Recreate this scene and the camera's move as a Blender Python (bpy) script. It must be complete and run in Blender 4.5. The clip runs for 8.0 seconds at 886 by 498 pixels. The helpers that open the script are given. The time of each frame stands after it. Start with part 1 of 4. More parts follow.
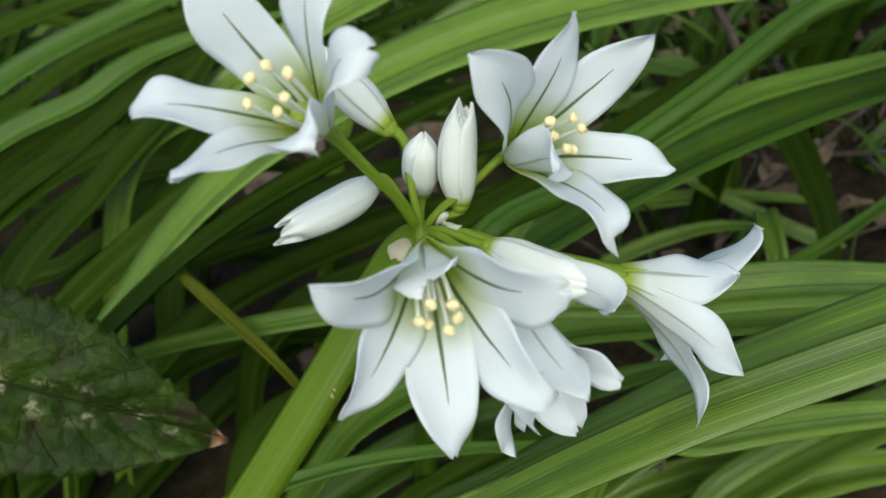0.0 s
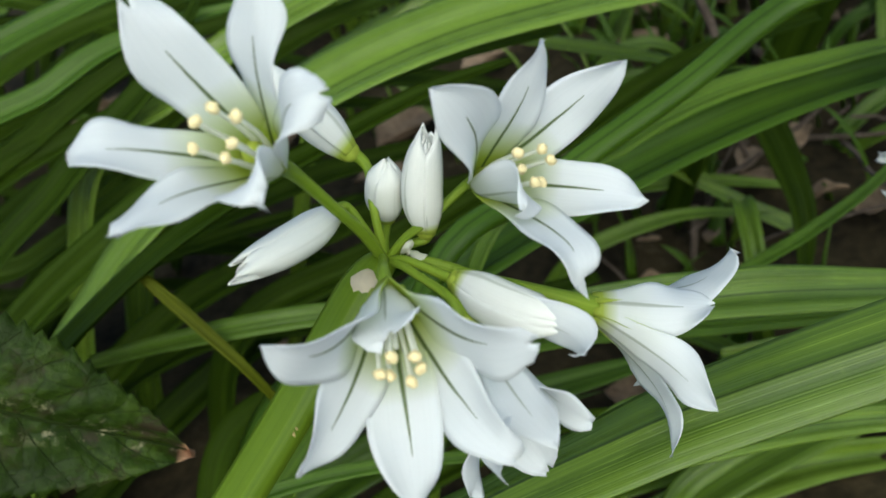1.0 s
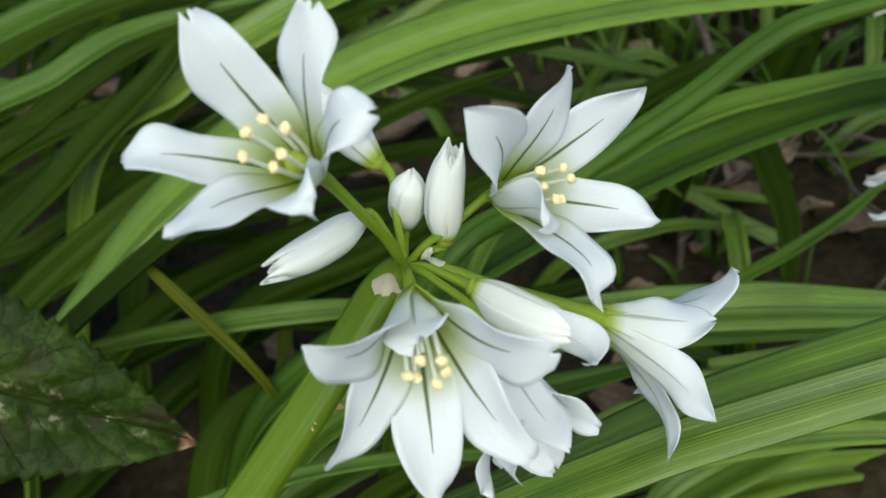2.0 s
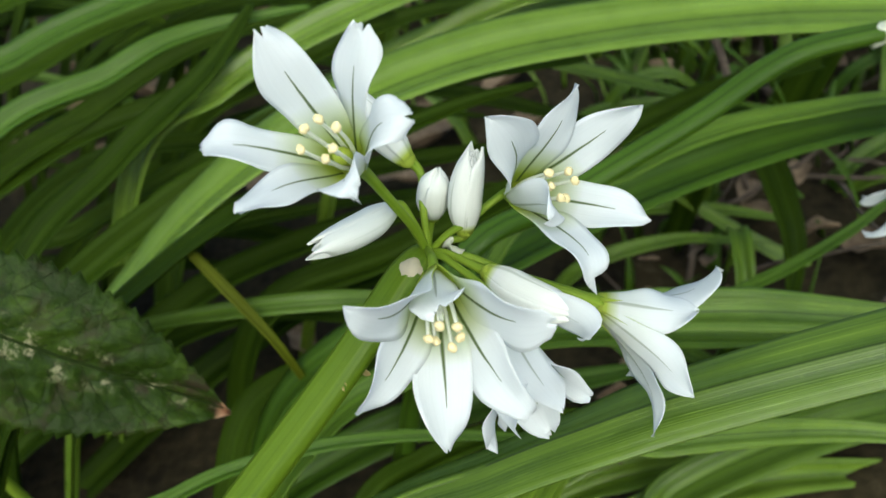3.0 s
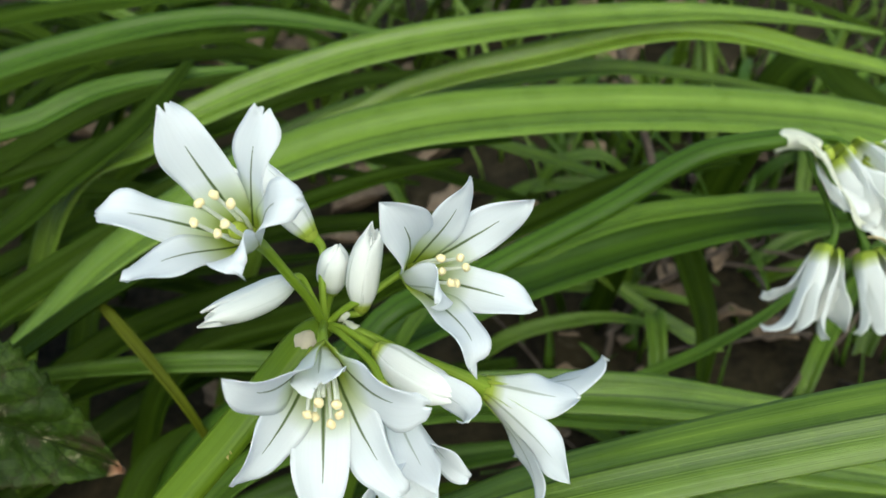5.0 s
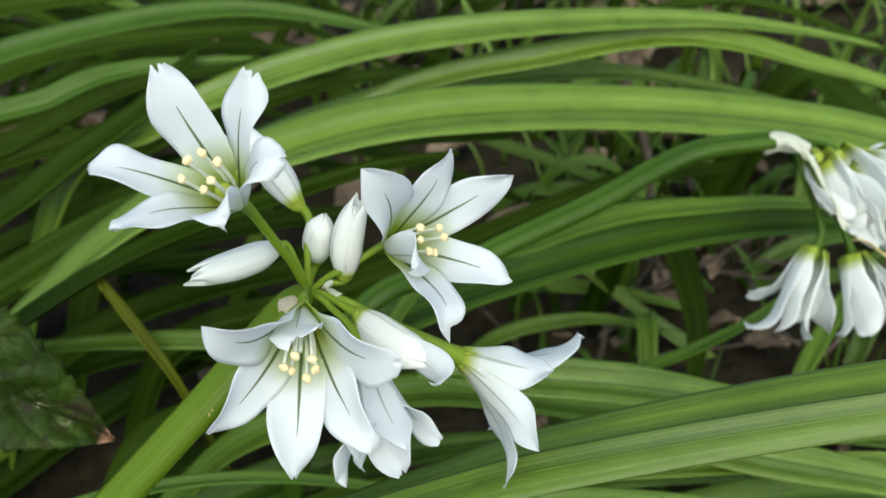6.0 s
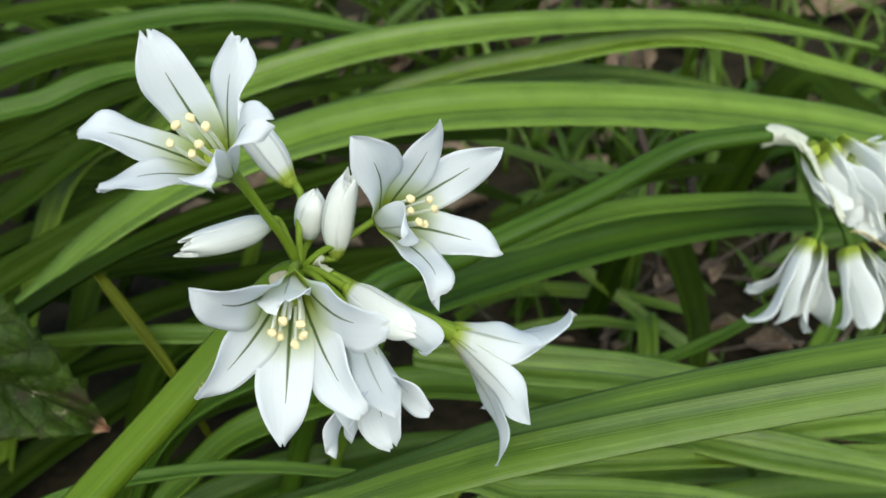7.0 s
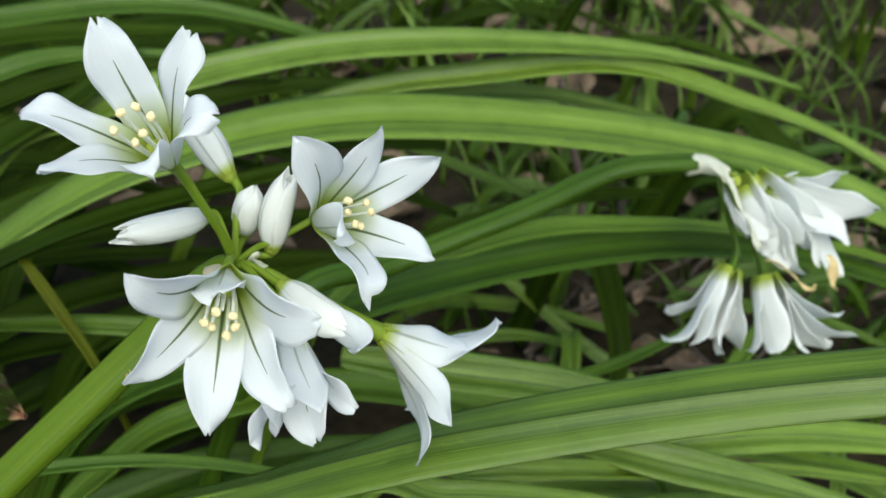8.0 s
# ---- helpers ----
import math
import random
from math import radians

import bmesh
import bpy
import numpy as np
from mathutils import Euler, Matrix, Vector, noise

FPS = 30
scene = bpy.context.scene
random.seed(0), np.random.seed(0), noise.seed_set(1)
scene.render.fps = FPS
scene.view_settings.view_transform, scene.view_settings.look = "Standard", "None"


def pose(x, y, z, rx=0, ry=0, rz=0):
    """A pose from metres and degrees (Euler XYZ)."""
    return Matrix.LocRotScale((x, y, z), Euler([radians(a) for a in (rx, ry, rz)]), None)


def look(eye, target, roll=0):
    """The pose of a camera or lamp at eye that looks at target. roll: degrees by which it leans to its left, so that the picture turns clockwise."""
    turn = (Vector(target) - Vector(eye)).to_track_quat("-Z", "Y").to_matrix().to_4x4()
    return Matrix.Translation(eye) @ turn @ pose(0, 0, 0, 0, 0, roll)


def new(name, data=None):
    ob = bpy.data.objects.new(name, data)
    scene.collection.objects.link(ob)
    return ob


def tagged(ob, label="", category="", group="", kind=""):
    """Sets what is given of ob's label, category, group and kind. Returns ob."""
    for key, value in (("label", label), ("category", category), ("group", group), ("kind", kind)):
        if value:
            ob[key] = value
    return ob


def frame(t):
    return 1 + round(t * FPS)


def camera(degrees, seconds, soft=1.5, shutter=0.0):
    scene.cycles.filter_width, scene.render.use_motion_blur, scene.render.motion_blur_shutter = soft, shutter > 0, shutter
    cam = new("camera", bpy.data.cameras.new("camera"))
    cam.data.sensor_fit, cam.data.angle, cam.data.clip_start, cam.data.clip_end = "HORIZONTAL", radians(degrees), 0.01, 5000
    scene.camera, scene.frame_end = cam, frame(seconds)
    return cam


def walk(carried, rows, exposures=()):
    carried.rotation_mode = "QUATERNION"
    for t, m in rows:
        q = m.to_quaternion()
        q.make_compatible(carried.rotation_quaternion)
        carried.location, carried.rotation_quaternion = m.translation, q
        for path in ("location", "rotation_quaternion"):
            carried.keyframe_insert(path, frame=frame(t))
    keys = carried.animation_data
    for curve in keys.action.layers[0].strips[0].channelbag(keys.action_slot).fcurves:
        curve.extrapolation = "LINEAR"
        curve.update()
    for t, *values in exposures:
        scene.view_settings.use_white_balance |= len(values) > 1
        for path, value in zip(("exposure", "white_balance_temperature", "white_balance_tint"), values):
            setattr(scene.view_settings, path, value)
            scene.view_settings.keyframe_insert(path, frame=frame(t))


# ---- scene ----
cam = camera(54.88, 8.0, soft=1.6)
cam.data.dof.use_dof = True
cam.data.dof.focus_distance = 0.087
cam.data.dof.aperture_fstop = 46.0
# seconds, eye, yaw, pitch, roll
PATH = [
    (0, -0.01007, -0.08078, 0.17109, 11.01, -34.06, -17.09),
    (0.5, -0.00838, -0.07433, 0.17194, 10.35, -36.03, -17.77),
    (1, -0.00831, -0.07489, 0.17330, 10.08, -36.38, -17.05),
    (1.5, -0.01160, -0.07580, 0.17750, 8.68, -36.93, -15.94),
    (1.7, -0.01113, -0.07603, 0.17580, 8.51, -36.96, -14.97),
    (2.8, -0.01160, -0.08613, 0.18320, 9.03, -36.43, -12.07),
    (3, -0.01001, -0.08830, 0.18274, 9.94, -36.02, -12.18),
    (3.5, -0.00947, -0.08806, 0.18443, 9.74, -36.27, -11.53),
    (4, -0.00423, -0.08835, 0.18440, 8.53, -34.85, -9.26),
    (4.5, -0.00429, -0.08855, 0.18582, 6.33, -34.08, -6.91),
    (4.7, -0.00529, -0.08841, 0.18575, 4.83, -33.49, -5.91),
    (5.8, -0.00141, -0.09398, 0.18409, 4.98, -31.87, -4.03),
    (6, -0.00165, -0.09431, 0.18349, 4.91, -31.95, -3.64),
    (6.5, -0.00130, -0.09620, 0.18013, 4.98, -30.92, -3.83),
    (7, -0.00009, -0.09695, 0.17905, 5.24, -30.66, -3.98),
    (7.5, -0.00181, -0.09780, 0.17993, 4.22, -30.97, -2.27),
    (8, 0.00000, -0.10000, 0.18000, 0.00, -30.00, 2.00),
]


def aim(x, y, z, yaw, pitch, roll):
    """A camera at x, y, z that is turned to the left by yaw, up by pitch, and leans left by roll."""
    return pose(x, y, z) @ pose(0, 0, 0, 0, 0, yaw) @ pose(0, 0, 0, 90 + pitch) @ pose(0, 0, 0, 0, 0, roll)


walk(cam, [(t, aim(*row)) for t, *row in PATH], exposures=[(0.0, 0.06, 5750, -4), (1.7, 0.10, 5750, -4), (2.8, 0.24, 5800, -6), (4.7, 0.30, 5800, -6), (6.0, 0.26, 5750, -3), (8.0, 0.22, 5750, -3)])

# ---- light: a bright overcast sky ----
world = bpy.data.worlds.new("sky")
scene.world = world
world.use_nodes = True
sky = world.node_tree.nodes.new("ShaderNodeTexSky")
sky.sky_type, sky.sun_disc = "NISHITA", False
sky.sun_elevation, sky.sun_rotation = radians(45), radians(170)
sky.air_density, sky.dust_density, sky.ozone_density = 1.0, 7.0, 1.0
world.node_tree.links.new(sky.outputs[0], world.node_tree.nodes["Background"].inputs["Color"])
world.node_tree.nodes["Background"].inputs["Strength"].default_value = 0.15
lamp = bpy.data.lights.new("sun", "SUN")
lamp.energy, lamp.angle, lamp.color = 0.8, radians(120), (0.96, 0.98, 1.0)
sun = new("sun", lamp)
sun.matrix_world = look((0.15, -1.0, 0.8), (0, 0, 0))


# ---- materials ----
def material(name):
    """A node material: its tree, a maker of nodes and its main shader."""
    m = bpy.data.materials.new(name)
    m.use_nodes = True
    tree = m.node_tree
    shader = tree.nodes["Principled BSDF"]

    def node(kind, **inputs):
        n = tree.nodes.new(kind)
        for key, value in inputs.items():
            slot = n.inputs[key.replace("_", " ")] if not key.startswith("i") or not key[1:].isdigit() else n.inputs[int(key[1:])]
            if isinstance(value, bpy.types.NodeSocket):
                tree.links.new(value, slot)
            else:
                slot.default_value = value
        return n

    def join(a, b):
        tree.links.new(a, b)

    return m, node, join, shader


def ramp(node, value, *stops):
    r = node("ShaderNodeValToRGB", Fac=value)
    e = r.color_ramp.elements
    while len(e) < len(stops):
        e.new(0.5)
    for el, (p, c) in zip(e, stops):
        el.position, el.color = p, (*c, 1.0) if len(c) == 3 else (c[0], c[0], c[0], 1.0)
    return r.outputs["Color"]


def maths(node, op, a, b=0.0, clamp=False):
    n = node("ShaderNodeMath", i0=a, i1=b)
    n.operation, n.use_clamp = op, clamp
    return n.outputs[0]


def mixed(node, fac, a, b, blend="MIX"):
    n = node("ShaderNodeMix")
    n.data_type, n.blend_type = "RGBA", blend
    t = n.id_data
    for slot, value in ((n.inputs["Factor"], fac), (n.inputs[6], a), (n.inputs[7], b)):
        if isinstance(value, bpy.types.NodeSocket):
            t.links.new(value, slot)
        elif isinstance(value, tuple):
            slot.default_value = (*value, 1.0)
        else:
            slot.default_value = value
    return n.outputs[2]


def thin(m, node, join, shader, colour, share):
    """Lets a share of the light through a thin blade or petal."""
    let = node("ShaderNodeBsdfTranslucent", Color=colour)
    mix = node("ShaderNodeMixShader", Fac=share, i1=shader.outputs[0], i2=let.outputs[0])
    out = [n for n in m.node_tree.nodes if n.type == "OUTPUT_MATERIAL"][0]
    join(mix.outputs[0], out.inputs["Surface"])


def petal_material(name, vein, base_green, white=(0.89, 0.915, 0.935), share=0.48):
    m, node, join, shader = material(name)
    uv = node("ShaderNodeUVMap").outputs[0]
    xyz = node("ShaderNodeSeparateXYZ", Vector=uv)
    v, u = xyz.outputs[0], xyz.outputs[1]
    place = node("ShaderNodeTexCoord").outputs["Object"]
    wob = node("ShaderNodeTexNoise", Vector=place, Scale=500.0, Detail=3.0).outputs[0]
    # green line along the middle, tapering away before the tip
    off = maths(node, "ABSOLUTE", maths(node, "SUBTRACT", maths(node, "ADD", v, maths(node, "MULTIPLY", maths(node, "SUBTRACT", wob, 0.5), 0.03)), 0.515))
    wide = maths(node, "MULTIPLY", maths(node, "SUBTRACT", 0.78, u), 0.105, True)
    line = maths(node, "SUBTRACT", 1.0, maths(node, "DIVIDE", off, maths(node, "ADD", wide, 0.004)), True)
    line = maths(node, "MULTIPLY", maths(node, "POWER", line, 0.5), maths(node, "GREATER_THAN", 0.74, u))
    line = maths(node, "MULTIPLY", line, vein, True)
    streak = node("ShaderNodeTexNoise", Vector=node("ShaderNodeVectorMath", i0=uv, i1=(26.0, 1.6, 1.0)).outputs[0], Scale=1.0, Detail=4.0)
    streak.inputs["Vector"].links[0].from_node.operation = "MULTIPLY"
    body = mixed(node, ramp(node, streak.outputs[0], (0.3, (0.0,)), (0.75, (1.0,))), tuple(c * 0.96 for c in white), white)
    foot = maths(node, "MULTIPLY", maths(node, "SUBTRACT", 1.0, maths(node, "DIVIDE", u, base_green), True), 1.5, True)
    body = mixed(node, foot, body, (0.46, 0.56, 0.07))
    body = mixed(node, line, body, (0.10, 0.15, 0.03))
    join(body, shader.inputs["Base Color"])
    shader.inputs["Roughness"].default_value = 0.5
    shader.inputs["Specular IOR Level"].default_value = 0.3
    bump = node("ShaderNodeBump", Strength=0.25, Distance=0.0002, Height=streak.outputs[0])
    join(bump.outputs[0], shader.inputs["Normal"])
    thin(m, node, join, shader, body, share)
    return m


def green_material(name, dark, light, share=0.2, rough=0.38, lines=30.0, gloss=0.5, blotch=0.0, crease=0.0):
    """A strap leaf or stalk: fine lines along it, broad uneven bands, faint scuffs and painted streaks of sheen."""
    m, node, join, shader = material(name)
    uv = node("ShaderNodeUVMap").outputs[0]
    place = node("ShaderNodeTexCoord").outputs["Object"]

    def stretched(a, b, detail):
        s = node("ShaderNodeVectorMath", i0=uv, i1=(a, b, 1.0))
        s.operation = "MULTIPLY"
        return node("ShaderNodeTexNoise", Vector=s.outputs[0], Scale=1.0, Detail=detail).outputs[0]

    fine, bands = stretched(lines, 1.2, 3.0), stretched(3.6, 0.9, 2.0)
    cloud = node("ShaderNodeTexNoise", Vector=place, Scale=90.0, Detail=4.0).outputs[0]
    spot = node("ShaderNodeTexNoise", Vector=place, Scale=900.0, Detail=2.0).outputs[0]
    rnd = node("ShaderNodeObjectInfo").outputs["Random"]
    rib = stretched(22.0, 0.35, 1.0)
    strong = ramp(node, bands, (0.38, (0.0,)), (0.62, (1.0,)))
    narrow = ramp(node, rib, (0.4, (0.0,)), (0.6, (1.0,)))
    tone = maths(node, "ADD", maths(node, "MULTIPLY", fine, 0.26), maths(node, "ADD", maths(node, "MULTIPLY", strong, 0.13), maths(node, "MULTIPLY", cloud, 0.14)))
    tone = maths(node, "ADD", tone, maths(node, "MULTIPLY", narrow, 0.06))
    tone = maths(node, "ADD", tone, maths(node, "MULTIPLY", maths(node, "SUBTRACT", rnd, 0.5), 0.16))
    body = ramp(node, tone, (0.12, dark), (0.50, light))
    body = mixed(node, maths(node, "MULTIPLY", ramp(node, spot, (0.62, (0.0,)), (0.80, (1.0,))), 0.08), body, tuple(min(1, c * 1.6 + 0.04) for c in light))
    # pale scratches, which also paint streaks of sheen into the colour
    scratch_sheen = ramp(node, stretched(46.0, 9.0, 3.0), (0.60, (0.0,)), (0.70, (1.0,)))
    body = mixed(node, maths(node, "MULTIPLY", scratch_sheen, blotch), body, tuple(min(1, c * 1.5 + 0.05) for c in light))
    # the fold's crease shade, painted as a thin dark line along the middle
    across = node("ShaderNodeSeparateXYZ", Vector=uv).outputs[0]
    crease_shade = maths(node, "SUBTRACT", 1.0, maths(node, "MULTIPLY", maths(node, "ABSOLUTE", maths(node, "SUBTRACT", across, 0.5)), 34.0), True)
    body = mixed(node, maths(node, "MULTIPLY", crease_shade, crease), body, tuple(c * 0.35 for c in dark))
    join(body, shader.inputs["Base Color"])
    join(maths(node, "ADD", rough, maths(node, "ADD", maths(node, "MULTIPLY", maths(node, "SUBTRACT", cloud, 0.5), 0.35), maths(node, "MULTIPLY", maths(node, "SUBTRACT", fine, 0.5), 0.5))), shader.inputs["Roughness"])
    shader.inputs["Specular IOR Level"].default_value = gloss
    bump = node("ShaderNodeBump", Strength=0.3, Distance=0.0003, Height=maths(node, "ADD", fine, maths(node, "MULTIPLY", narrow, 0.25)))
    join(bump.outputs[0], shader.inputs["Normal"])
    thin(m, node, join, shader, body, share)
    return m


def earth_material(name, stops, scale, rough=0.9, depth=0.003):
    m, node, join, shader = material(name)
    place = node("ShaderNodeTexCoord").outputs["Object"]
    rnd = node("ShaderNodeNewGeometry").outputs["Random Per Island"]
    a = node("ShaderNodeTexNoise", Vector=place, Scale=scale, Detail=6.0, Roughness=0.7).outputs[0]
    b = node("ShaderNodeTexNoise", Vector=place, Scale=scale * 7, Detail=3.0).outputs[0]
    tone = maths(node, "ADD", maths(node, "MULTIPLY", a, 0.7), maths(node, "ADD", maths(node, "MULTIPLY", b, 0.3), maths(node, "MULTIPLY", maths(node, "SUBTRACT", rnd, 0.5), 0.4)))
    join(ramp(node, tone, *stops), shader.inputs["Base Color"])
    shader.inputs["Roughness"].default_value = rough
    shader.inputs["Specular IOR Level"].default_value = 0.12
    bump = node("ShaderNodeBump", Strength=0.8, Distance=depth, Height=tone)
    join(bump.outputs[0], shader.inputs["Normal"])
    return m


def plain_material(name, colour, rough, scale=1500.0, vary=0.25, share=0.0, gloss=0.35):
    m, node, join, shader = material(name)
    place = node("ShaderNodeTexCoord").outputs["Object"]
    a = node("ShaderNodeTexNoise", Vector=place, Scale=scale, Detail=3.0).outputs[0]
    body = mixed(node, a, tuple(c * (1 - vary) for c in colour), tuple(min(1.0, c * (1 + vary)) for c in colour))
    join(body, shader.inputs["Base Color"])
    shader.inputs["Roughness"].default_value = rough
    shader.inputs["Specular IOR Level"].default_value = gloss
    bump = node("ShaderNodeBump", Strength=0.4, Distance=0.0002, Height=a)
    join(bump.outputs[0], shader.inputs["Normal"])
    if share:
        thin(m, node, join, shader, body, share)
    return m


def toothed_material():
    """Dark upper face of a nettle-like leaf, with pale side veins, scuffs and brown blotches."""
    m, node, join, shader = material("toothed_leaf_green")
    uv = node("ShaderNodeUVMap").outputs[0]
    xyz = node("ShaderNodeSeparateXYZ", Vector=uv)
    v, u = xyz.outputs[0], xyz.outputs[1]
    place = node("ShaderNodeTexCoord").outputs["Object"]
    cloud = node("ShaderNodeTexNoise", Vector=place, Scale=70.0, Detail=6.0, Roughness=0.65).outputs[0]
    fine = node("ShaderNodeTexNoise", Vector=place, Scale=420.0, Detail=4.0, Roughness=0.7).outputs[0]
    cell = node("ShaderNodeTexVoronoi", Vector=place, Scale=270.0)
    cell.feature = "DISTANCE_TO_EDGE"
    body = ramp(node, maths(node, "ADD", maths(node, "MULTIPLY", cloud, 0.6), maths(node, "MULTIPLY", fine, 0.4)), (0.3, (0.006, 0.011, 0.001)), (0.5, (0.019, 0.037, 0.003)), (0.72, (0.058, 0.094, 0.010)))
    body = mixed(node, ramp(node, cell.outputs["Distance"], (0.0, (0.45,)), (0.06, (0.0,))), body, (0.006, 0.011, 0.002))
    brown = node("ShaderNodeTexNoise", Vector=place, Scale=110.0, Detail=5.0, Roughness=0.75, Distortion=0.6).outputs[0]
    body = mixed(node, maths(node, "MULTIPLY", ramp(node, brown, (0.5, (0.0,)), (0.62, (1.0,))), maths(node, "ADD", maths(node, "MULTIPLY", u, 0.9), 0.1, True)), body, (0.03, 0.022, 0.013))
    scuff = node("ShaderNodeTexNoise", Vector=place, Scale=260.0, Detail=5.0, Roughness=0.8).outputs[0]
    near = maths(node, "SUBTRACT", 1.0, maths(node, "MULTIPLY", maths(node, "ABSOLUTE", maths(node, "SUBTRACT", v, 0.5)), 5.0), True)
    body = mixed(node, maths(node, "MULTIPLY", ramp(node, scuff, (0.54, (0.0,)), (0.62, (1.0,))), maths(node, "MULTIPLY", near, 0.85)), body, (0.36, 0.33, 0.2))
    body = mixed(node, ramp(node, u, (0.955, (0.0,)), (0.975, (1.0,))), body, (0.42, 0.24, 0.14))
    join(body, shader.inputs["Base Color"])
    shader.inputs["Roughness"].default_value = 0.5
    shader.inputs["Specular IOR Level"].default_value = 0.12
    bump = node("ShaderNodeBump", Strength=0.7, Distance=0.0006, Height=maths(node, "ADD", fine, maths(node, "MULTIPLY", cell.outputs["Distance"], 2.0)))
    join(bump.outputs[0], shader.inputs["Normal"])
    return m


INNER = petal_material("white_petal", 1.1, 0.5)
OUTER = petal_material("white_petal_back", 0.5, 0.18)
PETAL = (INNER, OUTER)
BACKS = (OUTER, OUTER)
BUD = petal_material("bud_petal", 0.1, 0.1, (0.86, 0.875, 0.83), 0.15)
TUBE = petal_material("closed_petal", 0.35, 0.14, (0.86, 0.875, 0.835), 0.15)
FADED = petal_material("faded_petal", 0.12, 0.19, (0.93, 0.945, 0.93), 0.45)
WITHERED = plain_material("withered_petal", (0.68, 0.54, 0.26), 0.7, 700.0, 0.4, 0.2)
PEDICEL = green_material("pedicel_green", (0.17, 0.27, 0.015), (0.34, 0.46, 0.045), 0.3, 0.4, 14.0, 0.25)
SCAPE = green_material("scape_green", (0.068, 0.12, 0.006), (0.18, 0.275, 0.015), 0.22, 0.4, 22.0, 0.25)
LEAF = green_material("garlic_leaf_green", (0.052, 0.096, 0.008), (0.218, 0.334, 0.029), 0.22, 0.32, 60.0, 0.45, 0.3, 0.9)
# LEAF's green in two darker steps, painting shade onto leaves and a stalk
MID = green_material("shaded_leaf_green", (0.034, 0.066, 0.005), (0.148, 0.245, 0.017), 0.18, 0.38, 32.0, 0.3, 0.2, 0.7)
DIM = green_material("dim_shaded_leaf_green", (0.022, 0.052, 0.003), (0.100, 0.185, 0.012), 0.18, 0.42, 32.0, 0.25, 0.0, 0.6)
# LEAF's green darkened most, to paint deep shade onto inner leaves
DEEP_SHADE = green_material("deep_shaded_leaf_green", (0.010, 0.021, 0.001), (0.050, 0.088, 0.005), 0.2, 0.5, 30.0, 0.05)
STRAW = green_material("straw_stem", (0.058, 0.072, 0.003), (0.125, 0.145, 0.006), 0.15, 0.6, 14.0, 0.1)
GRASS = green_material("grass_green", (0.06, 0.11, 0.016), (0.28, 0.41, 0.065), 0.3, 0.45, 12.0, 0.3)
ANTHER = plain_material("anther_cream", (0.88, 0.71, 0.39), 0.75, 2500.0, 0.25)
PALE = plain_material("pale_filament", (0.86, 0.88, 0.76), 0.5, 1500.0, 0.12, 0.2)
THROAT = plain_material("throat_green", (0.38, 0.46, 0.05), 0.5, 900.0, 0.3, 0.2)
PAPER = plain_material("spathe_paper", (0.76, 0.77, 0.64), 0.6, 600.0, 0.15, 0.4)
HUSK = plain_material("husk_paper", (0.60, 0.54, 0.40), 0.7, 600.0, 0.3, 0.3)
TOOTHED = toothed_material()
VEIN = plain_material("leaf_vein", (0.016, 0.026, 0.005), 0.6, 900.0, 0.4, 0.0, 0.05)
SOIL = earth_material("soil", ((0.3, (0.010, 0.008, 0.004)), (0.5, (0.042, 0.033, 0.016)), (0.7, (0.14, 0.11, 0.065))), 40.0)
LITTER = earth_material("dead_leaf", ((0.2, (0.06, 0.042, 0.025)), (0.5, (0.26, 0.19, 0.125)), (0.8, (0.56, 0.46, 0.33))), 60.0, 0.8, 0.001)
TWIG = earth_material("twig_bark", ((0.25, (0.03, 0.022, 0.016)), (0.55, (0.10, 0.078, 0.06)), (0.8, (0.24, 0.20, 0.16))), 150.0, 0.85, 0.0006)


# ---- builders ----
def part(name, bm, mat, parent=None, label="", smooth=True):
    """Links a bmesh as one mesh object, under a thing or a part of it."""
    me = bpy.data.meshes.new(name)
    bm.to_mesh(me)
    bm.free()
    for one in mat if isinstance(mat, tuple) else (mat, mat):
        me.materials.append(one)
    if smooth:
        me.polygons.foreach_set("use_smooth", [True] * len(me.polygons))
    ob = new(name, me)
    if parent:
        ob.parent = parent
        ob.matrix_parent_inverse = parent.matrix_world.inverted()
    return tagged(ob, label)


def bezier(points, t):
    """A point of the smooth curve that runs through the given points (t from 0 to 1)."""
    n = len(points) - 1
    k = min(int(t * n), n - 1)
    f = t * n - k
    p = [points[max(0, min(n, k + d))] for d in (-1, 0, 1, 2)]
    return 0.5 * (2 * p[1] + (p[2] - p[0]) * f + (2 * p[0] - 5 * p[1] + 4 * p[2] - p[3]) * f * f + (3 * p[1] - p[0] - 3 * p[2] + p[3]) * f ** 3)


